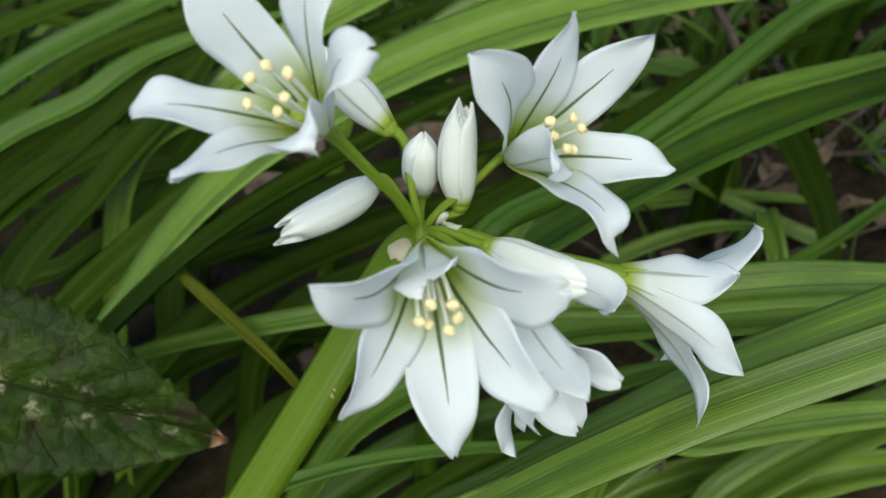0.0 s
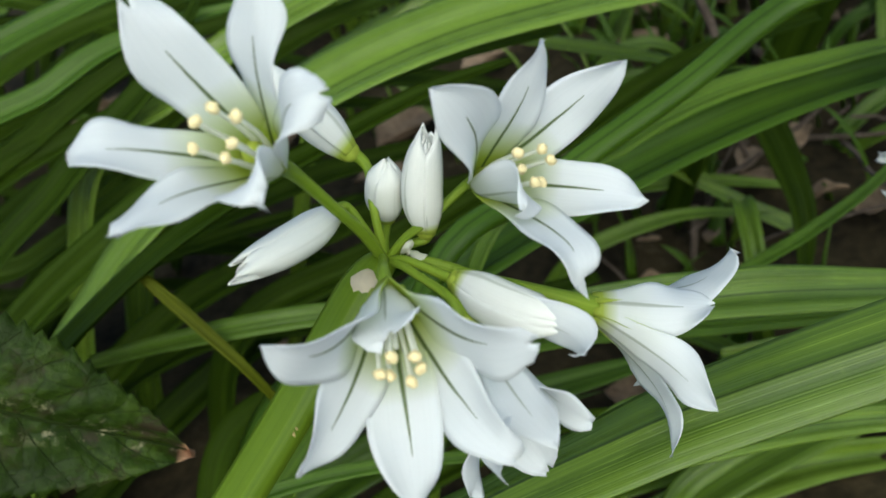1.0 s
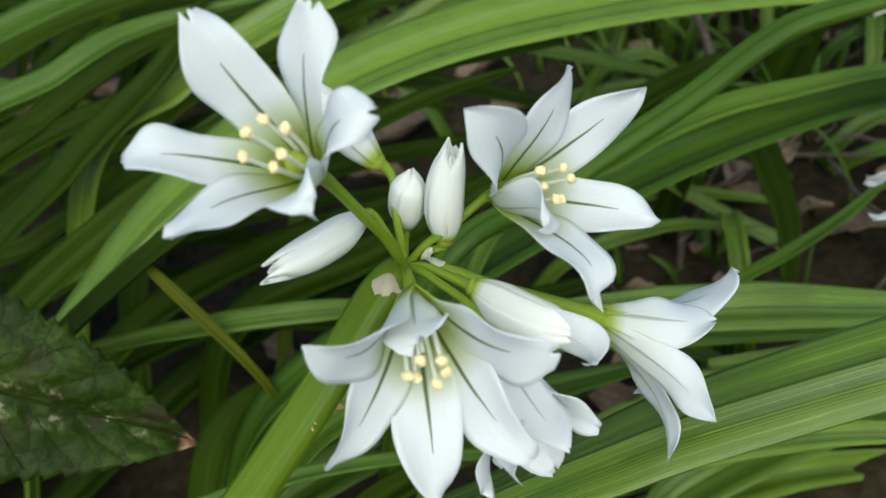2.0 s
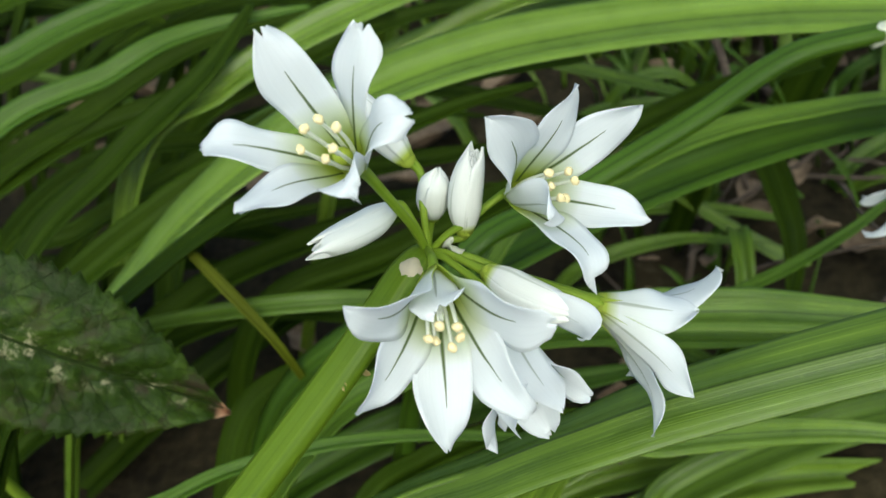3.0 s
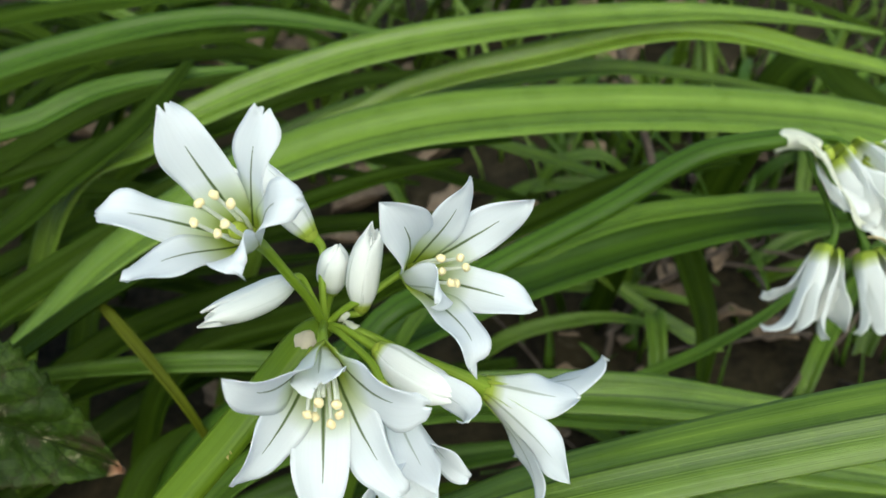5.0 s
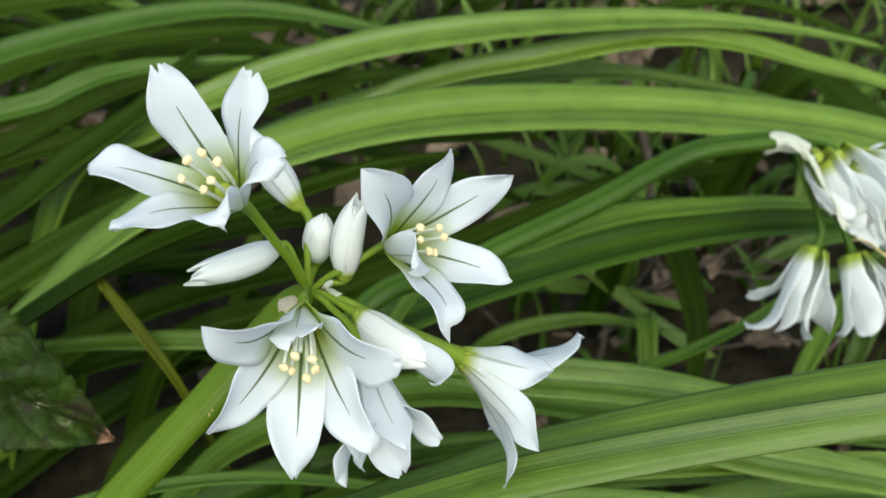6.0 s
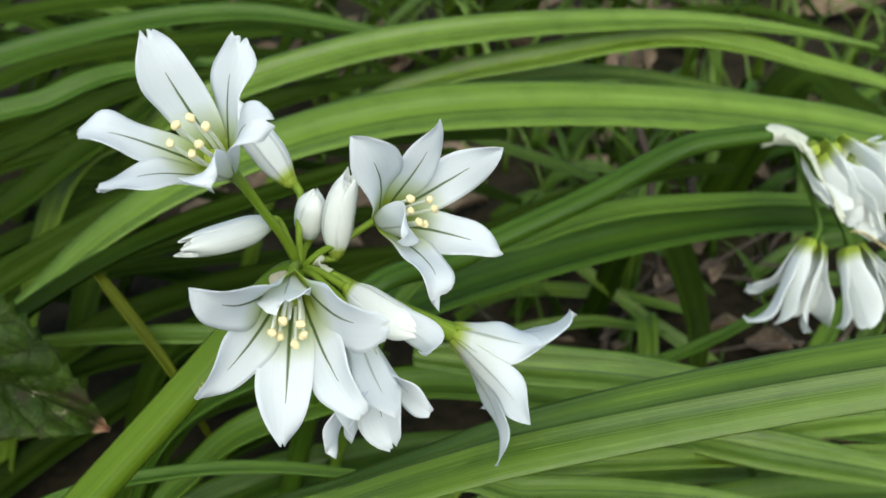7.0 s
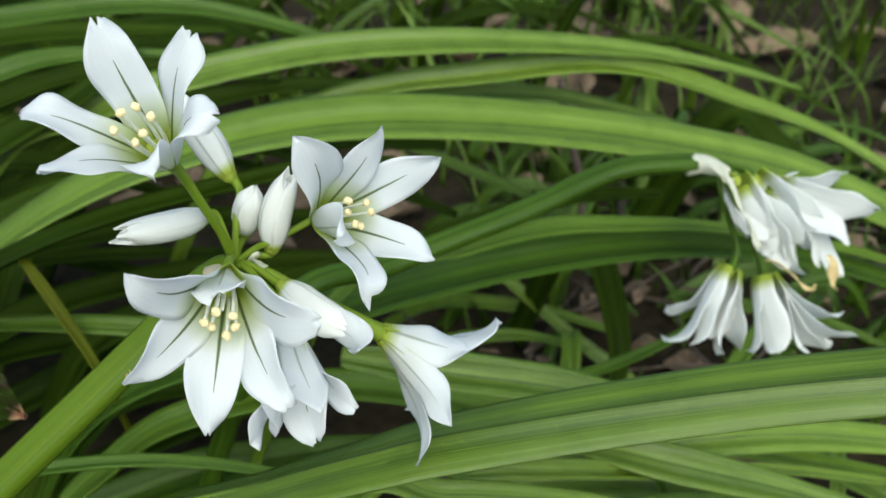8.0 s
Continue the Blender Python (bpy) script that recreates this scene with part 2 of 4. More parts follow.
def sheet(bm, front, back):
    """Closes two grids of points (rows along, columns across) into a thin solid with UVs: x across, y along."""
    uv = bm.loops.layers.uv.verify()
    nu, nv = len(front), len(front[0])
    f = [[bm.verts.new(p) for p in row] for row in front]
    b = [[bm.verts.new(p) for p in row] for row in back]

    def face(*corners, side=0):
        q = bm.faces.new([c[0] for c in corners])
        q.material_index = side
        for loop, c in zip(q.loops, corners):
            loop[uv].uv = (c[2] / (nv - 1), c[1] / (nu - 1))

    def at(g, i, j):
        return g[i][j], i, j

    for i in range(nu - 1):
        for j in range(nv - 1):
            face(at(f, i, j), at(f, i, j + 1), at(f, i + 1, j + 1), at(f, i + 1, j))
            face(at(b, i, j), at(b, i + 1, j), at(b, i + 1, j + 1), at(b, i, j + 1), side=1)
        face(at(f, i, 0), at(f, i + 1, 0), at(b, i + 1, 0), at(b, i, 0))
        face(at(f, i + 1, nv - 1), at(f, i, nv - 1), at(b, i, nv - 1), at(b, i + 1, nv - 1))
    for j in range(nv - 1):
        face(at(f, 0, j + 1), at(f, 0, j), at(b, 0, j), at(b, 0, j + 1))
        face(at(f, nu - 1, j), at(f, nu - 1, j + 1), at(b, nu - 1, j + 1), at(b, nu - 1, j))


def tube(bm, points, radii, sides=10, steps=16, corners=0.0):
    """A round or three-cornered stalk along a smooth curve; radii run from its start to its end."""
    uv = bm.loops.layers.uv.verify()
    pts = [Vector(p) for p in points]
    rings, side = [], None
    for i in range(steps + 1):
        t = i / steps
        p = bezier(pts, t)
        tan = (bezier(pts, min(1, t + 0.01)) - bezier(pts, max(0, t - 0.01))).normalized()
        side = (tan.orthogonal() if side is None else side - tan * side.dot(tan)).normalized()
        up = tan.cross(side)
        k = t * (len(radii) - 1)
        a = min(int(k), len(radii) - 2)
        r = radii[a] + (radii[a + 1] - radii[a]) * (k - a)
        ring = []
        for j in range(sides):
            w = 2 * math.pi * j / sides
            rr = r * (1 + corners * math.cos(3 * w))
            ring.append(bm.verts.new(p + side * math.cos(w) * rr + up * math.sin(w) * rr))
        rings.append(ring)
    for i in range(steps):
        for j in range(sides):
            q = bm.faces.new((rings[i][j], rings[i][(j + 1) % sides], rings[i + 1][(j + 1) % sides], rings[i + 1][j]))
            for loop, (a, b) in zip(q.loops, ((i, j), (i, j + 1), (i + 1, j + 1), (i + 1, j))):
                loop[uv].uv = (b / sides, a / steps)
    bm.faces.new(rings[0][::-1])
    bm.faces.new(rings[-1])


def frame_of(axis):
    a = Vector(axis).normalized()
    u = a.cross(Vector((0, 0, 1))).normalized()
    return a, u, u.cross(a)


def tepal(base, axis, azimuth, polar, length, width, curl=30.0, tube_r=0.0032, wrap=0.7, deep=0.36, ring=0.0008, foot=0.42, twist=0.0, ragged=0.0, point=0.7, blunt=0.0, peak=0.58, seed=0):
    """One petal: it leaves the base along the axis, opens to polar degrees and curls back by curl degrees at its end, pointed or blunt."""
    a, u, v = frame_of(axis)
    w, th = radians(azimuth), radians(polar)
    rad = u * math.cos(w) + v * math.sin(w)
    base = Vector(base)

    def way(angle):
        return a * math.cos(angle) + rad * math.sin(angle)

    p0, p3 = base + rad * ring, base + way(th) * length
    p1 = base + a * length * deep + rad * tube_r
    p2 = p3 - way(th + radians(curl)) * length * 0.34
    rng = random.Random(seed)
    ph = [rng.uniform(0, 6.3) for _ in range(4)]
    cross = a.cross(rad).normalized()
    nu, nv = 22, 11
    front, back = [], []
    for i in range(nu):
        t = i / (nu - 1)
        p = p0 * (1 - t) ** 3 + p1 * 3 * t * (1 - t) ** 2 + p2 * 3 * t * t * (1 - t) + p3 * t ** 3
        d = ((p1 - p0) * (1 - t) ** 2 + (p2 - p1) * 2 * t * (1 - t) + (p3 - p2) * t * t).normalized()
        inner = d.cross(cross) if d.cross(cross).dot(way(th + math.pi / 2)) < 0 else cross.cross(d)
        if t < peak:
            f = foot + (1 - foot) * (math.sin(t / peak * math.pi / 2)) ** 1.25
        else:
            f = max(0.0, math.cos((t - peak) / (1 - peak) * math.pi / 2)) ** point
        f = max(f, 0.03 + 0.2 * min(1.0, ragged), (0.0 if t < peak else blunt) * (1 - max(0.0, (t - 0.9) / 0.1) ** 3 * 0.6))
        bend = wrap * (1 - t) ** 1.2 / 0.0028 + 50.0 + 40 * math.sin(ph[3])
        turn = radians(twist) * t ** 1.2
        side, norm = cross * math.cos(turn) + inner * math.sin(turn), inner * math.cos(turn) - cross * math.sin(turn)
        fr, bk = [], []
        for j in range(nv):
            s = (j / (nv - 1) * 2 - 1)
            x = s * f * width / 2 * (1 + 0.08 * math.sin(8 * t + ph[0] + (2.6 if s > 0 else 0.0)) * min(1.0, 2 * t))
            ang = max(-1.9, min(1.9, x * bend))
            off = side * math.sin(ang) / bend + norm * (1 - math.cos(ang)) / bend
            wave = 0.0009 * t * abs(s) ** 1.5 * (math.sin(6 * t + ph[0] + (2.2 if s > 0 else 0)) + 0.6 * math.sin(13 * t + ph[1]))
            crease = -0.00012 * math.exp(-(s / 0.16) ** 2) * min(1, 3 * t) * (1 - t)
            tip = 0.0
            if t > 0.8:
                tip = -(t - 0.8) / 0.2 * (0.0003 + ragged * 0.0004) * math.exp(-((s - 0.1 * math.sin(ph[2])) / 0.28) ** 2)
                tip += ragged * (t - 0.8) / 0.2 * 0.0003 * math.sin(7 * s + ph[1])
            q = p + off + norm * (wave + crease) + d * tip
            thick = 0.00016 * (1 - 0.6 * abs(s)) * (1.25 - 0.7 * t)
            fr.append(q + norm * thick)
            bk.append(q - norm * thick)
        front.append(fr)
        back.append(bk)
    bm = bmesh.new()
    sheet(bm, front, back)
    bmesh.ops.recalc_face_normals(bm, faces=bm.faces)
    return bm


def blob(bm, centre, axis, ra, rb, rings=6, sides=10, rough=0.0, seed=0):
    """An egg-shaped body of half-length ra and radius rb, slightly uneven."""
    a, u, v = frame_of(axis)
    rng = random.Random(seed)
    c = Vector(centre)
    rows = []
    for i in range(1, rings):
        t = math.pi * i / rings
        rows.append([bm.verts.new(c - a * ra * math.cos(t) + (u * math.cos(6.2832 * j / sides) + v * math.sin(6.2832 * j / sides)) * rb * math.sin(t) * (1 + rng.uniform(-rough, rough))) for j in range(sides)])
    lo, hi = bm.verts.new(c - a * ra), bm.verts.new(c + a * ra)
    for j in range(sides):
        k = (j + 1) % sides
        bm.faces.new((lo, rows[0][k], rows[0][j]))
        bm.faces.new((hi, rows[-1][j], rows[-1][k]))
        for i in range(rings - 2):
            bm.faces.new((rows[i][j], rows[i][k], rows[i + 1][k], rows[i + 1][j]))


def pedicel(start, base, axis, parent, sag=0.35, r=0.00042, mat=None):
    """The green stalk from the umbel's hub to a flower's base, which it meets along the flower's axis."""
    s, b = Vector(start), Vector(base)
    a = Vector(axis).normalized()
    gap = (b - s).length
    mid = (s + b) * 0.5 + (Vector((0, 0, 0.6)) - a * 0.5) * gap * sag
    q = b - a * gap * 0.2
    bm = bmesh.new()
    tube(bm, [s, s.lerp(mid, 0.5) + Vector((0, 0, gap * 0.04)), mid, q, b + a * 0.0004], [r, r, r, r, r, r * 1.1, r * 1.4, max(r * 2.2, 0.001)], 9, 24)
    return part("pedicel", bm, mat or PEDICEL, parent)


def flower(plant, hub, base, axis, tepals, anthers=0.0085, spread=0.0020, mat=None, seed=0, sag=0.3, r=0.00042, stamens=True, stalk=None):
    """An open flower: throat, petals, six stamens with cream anthers, a pistil and its stalk."""
    mat = mat or PETAL
    a, u, v = frame_of(axis)
    b = Vector(base)
    bm = bmesh.new()
    blob(bm, b + a * 0.0008, a, 0.0018, 0.0012, 7, 12, 0.03, seed)
    head = part("flower", bm, THROAT, plant)
    for k, row in enumerate(tepals):
        az, po, le, wi = row[:4]
        extra = row[4] if len(row) > 4 else {}
        bm = tepal(b, a, az, po, le, wi, seed=seed * 10 + k, **extra)
        part("tepal", bm, mat, head)
    if stamens:
        rng = random.Random(seed)
        for k in range(6):
            w = math.pi * k / 3 + 0.4 + rng.uniform(-0.2, 0.2)
            far = anthers * rng.uniform(0.95, 1.05)
            out = (u * math.cos(w) + v * math.sin(w)) * spread * rng.uniform(0.75, 1.15)
            tip = b + a * far + out
            bm = bmesh.new()
            tube(bm, [b + a * 0.001 + out * 0.35, b + a * far * 0.5 + out * 0.8, tip], [0.00028, 0.00022, 0.00015], 6, 6)
            part("filament", bm, PALE, head)
            bm = bmesh.new()
            blob(bm, tip, u * rng.uniform(-1, 1) + v * rng.uniform(-1, 1) + a * 0.4, 0.00054, 0.00044, 6, 8, 0.22, seed * 7 + k)
            part("anther", bm, ANTHER, head)
        bm = bmesh.new()
        tube(bm, [b + a * 0.002, b + a * anthers * 0.75], [0.0003, 0.0002], 6, 4)
        part("pistil", bm, PALE, head)
        bm = bmesh.new()
        blob(bm, b + a * 0.0030, a, 0.0011, 0.0010, 6, 9, 0.05, seed)
        part("ovary", bm, THROAT, head)
    pedicel(hub, b, a, head, sag, r, stalk)
    return head


def bud(plant, hub, base, axis, length, width, seed=0, sag=0.2, ragged=1.0, mat=None, r=0.00042, flare=0.0, shut=False):
    """A closed bud: petals rolled into a plump tube with faint seams and teeth where their tips stand apart."""
    a, u, v = frame_of(axis)
    b = Vector(base)
    rng = random.Random(seed)
    ph = [rng.uniform(0, 6.3) for _ in range(5)]
    bm = bmesh.new()
    blob(bm, b + a * 0.0003, a, 0.0013, width * 0.30, 6, 12, 0.03, seed)
    head = part("bud", bm, THROAT, plant)
    bend = (u * math.cos(ph[4]) + v * math.sin(ph[4])) * length * 0.05
    for k in range(6):
        # three inner petals and three outer ones over the seams, each ending in a point of its own
        inside = 0.93 if k < 3 else 1.0
        close = 0.8 if k < 3 or shut else 0.0
        bm = bmesh.new()
        nu, nv = 20, 13
        reach = rng.uniform(0.95, 1.02) * (0.95 if k < 3 else 1.0)
        front, back = [], []
        for i in range(nu):
            t = i / (nu - 1)
            belly = (0.5 + 0.5 * math.sin(min(1.0, t / 0.35) * math.pi / 2)) * (1 - (0.42 - flare) * max(0.0, (t - 0.45) / 0.55) ** 2.2) * (1 + 0.25 * flare * t) * (1 - close * max(0.0, (t - 0.72) / 0.28) ** 1.6)
            fr, bk = [], []
            for j in range(nv):
                s = j / (nv - 1) * 2 - 1
                w = 2.094 * k + (1.047 if k < 3 else 0.0) + s * 1.16 * (1 - 0.4 * max(0.0, (t - 0.86) / 0.14) ** 1.4) + ph[3]
                tooth = 1 - ragged * 0.10 * t ** 6 * (0.5 + 0.5 * math.cos(5 * s + ph[k % 3])) - 0.09 * t ** 4 * s * s
                rr = width * 0.5 * inside * belly * (1 + 0.035 * math.cos(2 * s * 1.22 * 1.5) + 0.03 * s)
                out = u * math.cos(w) + v * math.sin(w)
                q = b + a * (length * reach * t * tooth) + out * rr + bend * math.sin(math.pi * t)
                fr.append(q + out * 0.0001)
                bk.append(q - out * 0.0001)
            front.append(fr)
            back.append(bk)
        sheet(bm, front, back)
        bmesh.ops.recalc_face_normals(bm, faces=bm.faces)
        part("tepal", bm, mat or BUD, head)
    pedicel(hub, b, a, head, sag, r)
    return head


def blade(points, width, face=(0, -0.45, 0.9), fold=42.0, twist=(0, 0), ends=(0.8, 0.25), mat=None, label="", group="garlic leaves", name="garlic_leaf", category="leaf", seed=0, thick=0.0006, keel=True, ribs=0.045):
    """A long strap leaf along a smooth curve: V-folded along its keel, thinning to its ends."""
    pts = [Vector(p) for p in points]
    rng = random.Random(seed)
    ph = [rng.uniform(0, 6.3) for _ in range(4)]
    across = (-1.0, -0.88, -0.76, -0.64, -0.52, -0.4, -0.28, -0.16, -0.05, 0.05, 0.16, 0.28, 0.4, 0.52, 0.64, 0.76, 0.88, 1.0)
    nu, nv, keel_line = 16 * (len(pts) - 1), len(across), []
    front, back = [], []
    ref = Vector(face).normalized()
    for i in range(nu):
        t = i / (nu - 1)
        p = bezier(pts, t)
        d = (bezier(pts, min(1, t + 0.01)) - bezier(pts, max(0, t - 0.01))).normalized()
        side = d.cross(ref).normalized()
        norm = side.cross(d)
        turn = radians(twist[0] + (twist[1] - twist[0]) * t + 3 * math.sin(4 * t + ph[0]))
        side, norm = side * math.cos(turn) + norm * math.sin(turn), norm * math.cos(turn) - side * math.sin(turn)
        w = width / 2 * min(1.0, ends[0] + (1 - ends[0]) * t / 0.35) * min(1.0, ends[1] + (1 - ends[1]) * ((1 - t) / 0.45) ** 0.8)
        w *= 1 + 0.03 * math.sin(9 * t + ph[1])
        fr, bk = [], []
        for j in range(nv):
            s = across[j]
            fo = radians(fold) * (0.8 + 0.3 * math.sin(3 * t + ph[2]))
            dent = abs(s) * 1.1 - 0.25 * s * s
            q = p + side * s * w * math.cos(fo * 0.8) + norm * w * math.sin(fo) * dent
            q += norm * (0.0003 * math.sin(11 * t + ph[3] + s) + ribs * w * math.cos(9.4 * s + 0.5 * math.sin(2 * t + ph[3])))
            th = thick * (1.1 - 0.75 * abs(s))
            fr.append(q + norm * th * 0.5)
            bk.append(q - norm * th * 0.5)
        front.append(fr)
        back.append(bk)
        keel_line.append(p - norm * thick * 0.9)
    bm = bmesh.new()
    sheet(bm, front, back)
    bmesh.ops.recalc_face_normals(bm, faces=bm.faces)
    ob = part(name, bm, mat or LEAF)
    if keel:
        bm = bmesh.new()
        tube(bm, keel_line[1:-1:4], [thick * 1.3, thick * 1.2, thick * 0.5], 6, nu // 3)
        part("midrib", bm, mat or LEAF, ob)
    return tagged(ob, label or "long arching mid-green strap leaf with a keel", category, group)


def plant_root(at, label):
    root = new("wild_garlic", None)
    root.location = at
    bpy.context.view_layer.update()
    return tagged(root, label, "flower", "wild garlic plants")


# ---- ground ----
def ground_height(x, y):
    return 0.012 * noise.noise(Vector((x * 6, y * 6, 0.3))) + 0.004 * noise.noise(Vector((x * 26, y * 26, 1.7)))


def build_ground():
    bm = bmesh.new()
    line = sorted({round(s * 0.9 * (k / 36) ** 1.6, 4) for k in range(37) for s in (-1, 1)} | {-60.0, -8.0, -2.0, 2.0, 8.0, 60.0})
    rows = [[bm.verts.new((x, y + 0.25, ground_height(x, y) if abs(x) < 1.5 and abs(y) < 1.5 else 0.0)) for x in line] for y in line]
    for i in range(len(line) - 1):
        for j in range(len(line) - 1):
            bm.faces.new((rows[i][j], rows[i][j + 1], rows[i + 1][j + 1], rows[i + 1][j]))
    ob = part("ground", bm, SOIL)
    return tagged(ob, "dark brown crumbly soil under the plants", "ground", "", "structure")


build_ground()

# ---- wild garlic in flower ----
plant = plant_root((-0.0880, -0.0259, -0.0030), "wild garlic stalk with an umbel of white six-petalled flowers and buds")
HUB = (-0.0250, -0.0122, 0.1262)
bm = bmesh.new()
tube(bm, [(-0.0880, -0.0259, -0.0030), (-0.0730, -0.0409, 0.0840), (-0.0525, -0.0311, 0.1032), (-0.0356, -0.0222, 0.1184), (-0.0276, -0.0150, 0.1252), HUB], [0.0022, 0.0022, 0.0022, 0.0021, 0.0020, 0.0013], 18, 48, 0.16)
part("scape", bm, SCAPE, plant, "three-cornered fresh green flower stalk")
flower(plant, HUB, (-0.0227, -0.0236, 0.1320), (0.150, -0.988, -0.030), [
    (45, 44, 0.0152, 0.0066, dict(curl=55, twist=12, point=.8, wrap=.5)),
    (-25, 39, 0.0158, 0.0052, dict(curl=20, point=.7, blunt=.4)),
    (-80, 39, 0.0170, 0.0058, dict(curl=22, ragged=.3, point=.7, blunt=.3)),
    (-129, 37, 0.0165, 0.0056, dict(curl=22, point=.65, blunt=.45)),
    (171, 41, 0.0150, 0.0070, dict(curl=40, twist=-18, ragged=.6, point=.6, blunt=.5, wrap=.5)),
    (92, 22, 0.0096, 0.0052, dict(curl=0, ragged=.7, point=.5, blunt=.75, peak=.8, foot=.16, tube_r=.0018, wrap=.45)),
], seed=1, sag=0.1, anthers=0.0088, spread=0.0014)
flower(plant, HUB, (-0.0287, -0.0195, 0.1429), (-0.100, -0.667, 0.738), [
    (63, 38, 0.0157, 0.0056, dict(deep=.24, curl=14, ragged=.8, point=.6, blunt=.42, peak=.62)),
    (-4, 46, 0.0145, 0.0046, dict(deep=.24, curl=75, ragged=.5, point=.6, blunt=.35, twist=18, peak=.7)),
    (-53, 38, 0.0146, 0.0044, dict(deep=.24, curl=40, ragged=.4, point=.5, blunt=.7, twist=10, peak=.72)),
    (114, 46, 0.0143, 0.0044, dict(deep=.24, curl=28, ragged=.6, twist=-15, point=.5, blunt=.5, peak=.74)),
    (173, 42, 0.0131, 0.0048, dict(deep=.24, curl=75, ragged=.8, point=.5, blunt=.65, peak=.72)),
    (-126, 36, 0.0127, 0.0044, dict(deep=.24, curl=105, ragged=.4, point=1.0)),
], seed=2, sag=0.1, r=0.00053, anthers=0.0086, spread=0.0019)
flower(plant, HUB, (-0.0148, -0.0105, 0.1318), (0.594, -0.654, 0.469), [
    (57, 45, 0.0166, 0.0056, dict(deep=.24, curl=50, twist=-25, point=.75, peak=.66, wrap=.5)),
    (116, 38, 0.0153, 0.0045, dict(deep=.24, curl=30, twist=-15, point=.8, wrap=.5)),
    (164, 45, 0.0163, 0.0052, dict(deep=.24, curl=16, point=.7, peak=.62, wrap=.5)),
    (-130, 42, 0.0152, 0.0052, dict(deep=.24, curl=28, point=.7, peak=.62, wrap=.5)),
    (-61, 39, 0.0162, 0.0049, dict(deep=.24, curl=95, twist=15, point=.8, peak=.66)),
    (-18, 23, 0.0130, 0.0050, dict(deep=.24, curl=45, point=.7, peak=.6, wrap=.4)),
], seed=3, sag=0.05, anthers=0.0088, spread=0.0015)
flower(plant, HUB, (-0.0074, -0.0162, 0.1198), (0.762, 0.103, -0.639), [
    (65, 34, 0.0112, 0.0056, dict(curl=10, ragged=.3, point=.45, blunt=.5)),
    (120, 36, 0.0162, 0.0062, dict(curl=50, point=.5, peak=.74, wrap=.5)),
    (1, 46, 0.0144, 0.0040, dict(curl=25, point=.7)),
    (-57, 40, 0.0179, 0.0040, dict(curl=42, point=.8, twist=-20)),
    (105, 16, 0.0112, 0.0040, dict(curl=10)),
    (-100, 35, 0.0145, 0.0036, dict(curl=30)),
], seed=4, sag=0.05, r=0.0006, anthers=0.007)
flower(plant, HUB, (-0.0180, -0.0212, 0.1248), (0.281, -0.703, -0.653), [
    (172, 27, 0.0134, 0.0050, dict(curl=15, point=.8, twist=-25)),
    (-117, 15, 0.0145, 0.0060, dict(curl=15, ragged=.5, point=.5)),
    (-7, 24, 0.0142, 0.0060, dict(curl=20, point=.7)),
    (-70, 30, 0.0140, 0.0042, dict(curl=30)),
    (60, 30, 0.0140, 0.0042, dict(curl=20)),
    (100, 32, 0.0140, 0.0042, dict(curl=20)),
], seed=5, sag=0.15, anthers=0.006)
half_open = bud(plant, HUB, (-0.0181, -0.0173, 0.1264), (0.784, -0.610, -0.111), 0.0115, 0.0040, seed=6, sag=0.15, ragged=0.25, flare=0.12, shut=True, mat=TUBE)
part("tepal", tepal((-0.0181, -0.0173, 0.1264), (0.784, -0.610, -0.111), 16, 11, 0.0144, 0.0040, curl=60, tube_r=0.0026, point=0.7, seed=61), BACKS, half_open)
bud(plant, HUB, (-0.0261, -0.0071, 0.1356), (-0.584, 0.193, 0.789), 0.0118, 0.0037, seed=14, ragged=0.8, flare=0.15, mat=TUBE)
bud(plant, HUB, (-0.0279, -0.0120, 0.1325), (-0.582, -0.788, 0.202), 0.0125, 0.0033, seed=11, ragged=0.9, flare=-0.08)
bud(plant, HUB, (-0.0245, -0.0078, 0.1283), (0.274, -0.192, 0.942), 0.0075, 0.0034, seed=12, ragged=0.1, shut=True)
bud(plant, HUB, (-0.0208, -0.0104, 0.1276), (0.253, 0.086, 0.964), 0.0107, 0.0036, seed=13, ragged=0.9, flare=-0.06, mat=TUBE)
bm = bmesh.new()
blob(bm, (-0.0270, -0.0150, 0.1254), (0.55, 0.45, 0.7), 0.0023, 0.0019, 8, 14, 0.12, 5)
part("spathe_cup", bm, HUSK, plant, "dry papery whitish bract round the stalk")
bm = tepal(Vector(HUB) + Vector((0.0018, -0.0008, -0.0012)), (0.1, -0.3, 1), 150, 18, 0.0030, 0.0024, curl=25, ragged=1.0, seed=40)
part("spathe_scale", bm, PAPER, plant, "dry papery whitish bract")
bm = tepal((-0.0336, -0.0197, 0.1144), (-0.173, -0.791, 0.586), 70, 12, 0.0063, 0.0018, curl=20, ragged=1.0, seed=91)
part("withered_petal", bm, WITHERED, plant, "tan withered petal")
plant = plant_root((-0.0618, 0.0361, -0.0030), "wild garlic stalk with a drooping umbel of older white flowers")
HUB = (0.0570, 0.0697, 0.1055)
bm = bmesh.new()
tube(bm, [(-0.0618, 0.0361, -0.0030), (-0.0318, 0.0261, 0.0882), (-0.0086, 0.0432, 0.0938), (0.0165, 0.0562, 0.0992), (0.0310, 0.0642, 0.1032), (0.0400, 0.0671, 0.1052), (0.0535, 0.0693, 0.1056)], [0.0021, 0.0021, 0.0022, 0.0023, 0.0023, 0.002], 18, 48, 0.16)
# the whole stalk is dim green, to paint the shadow on its left part
part("scape", bm, DIM, plant, "bent green three-cornered flower stalk")
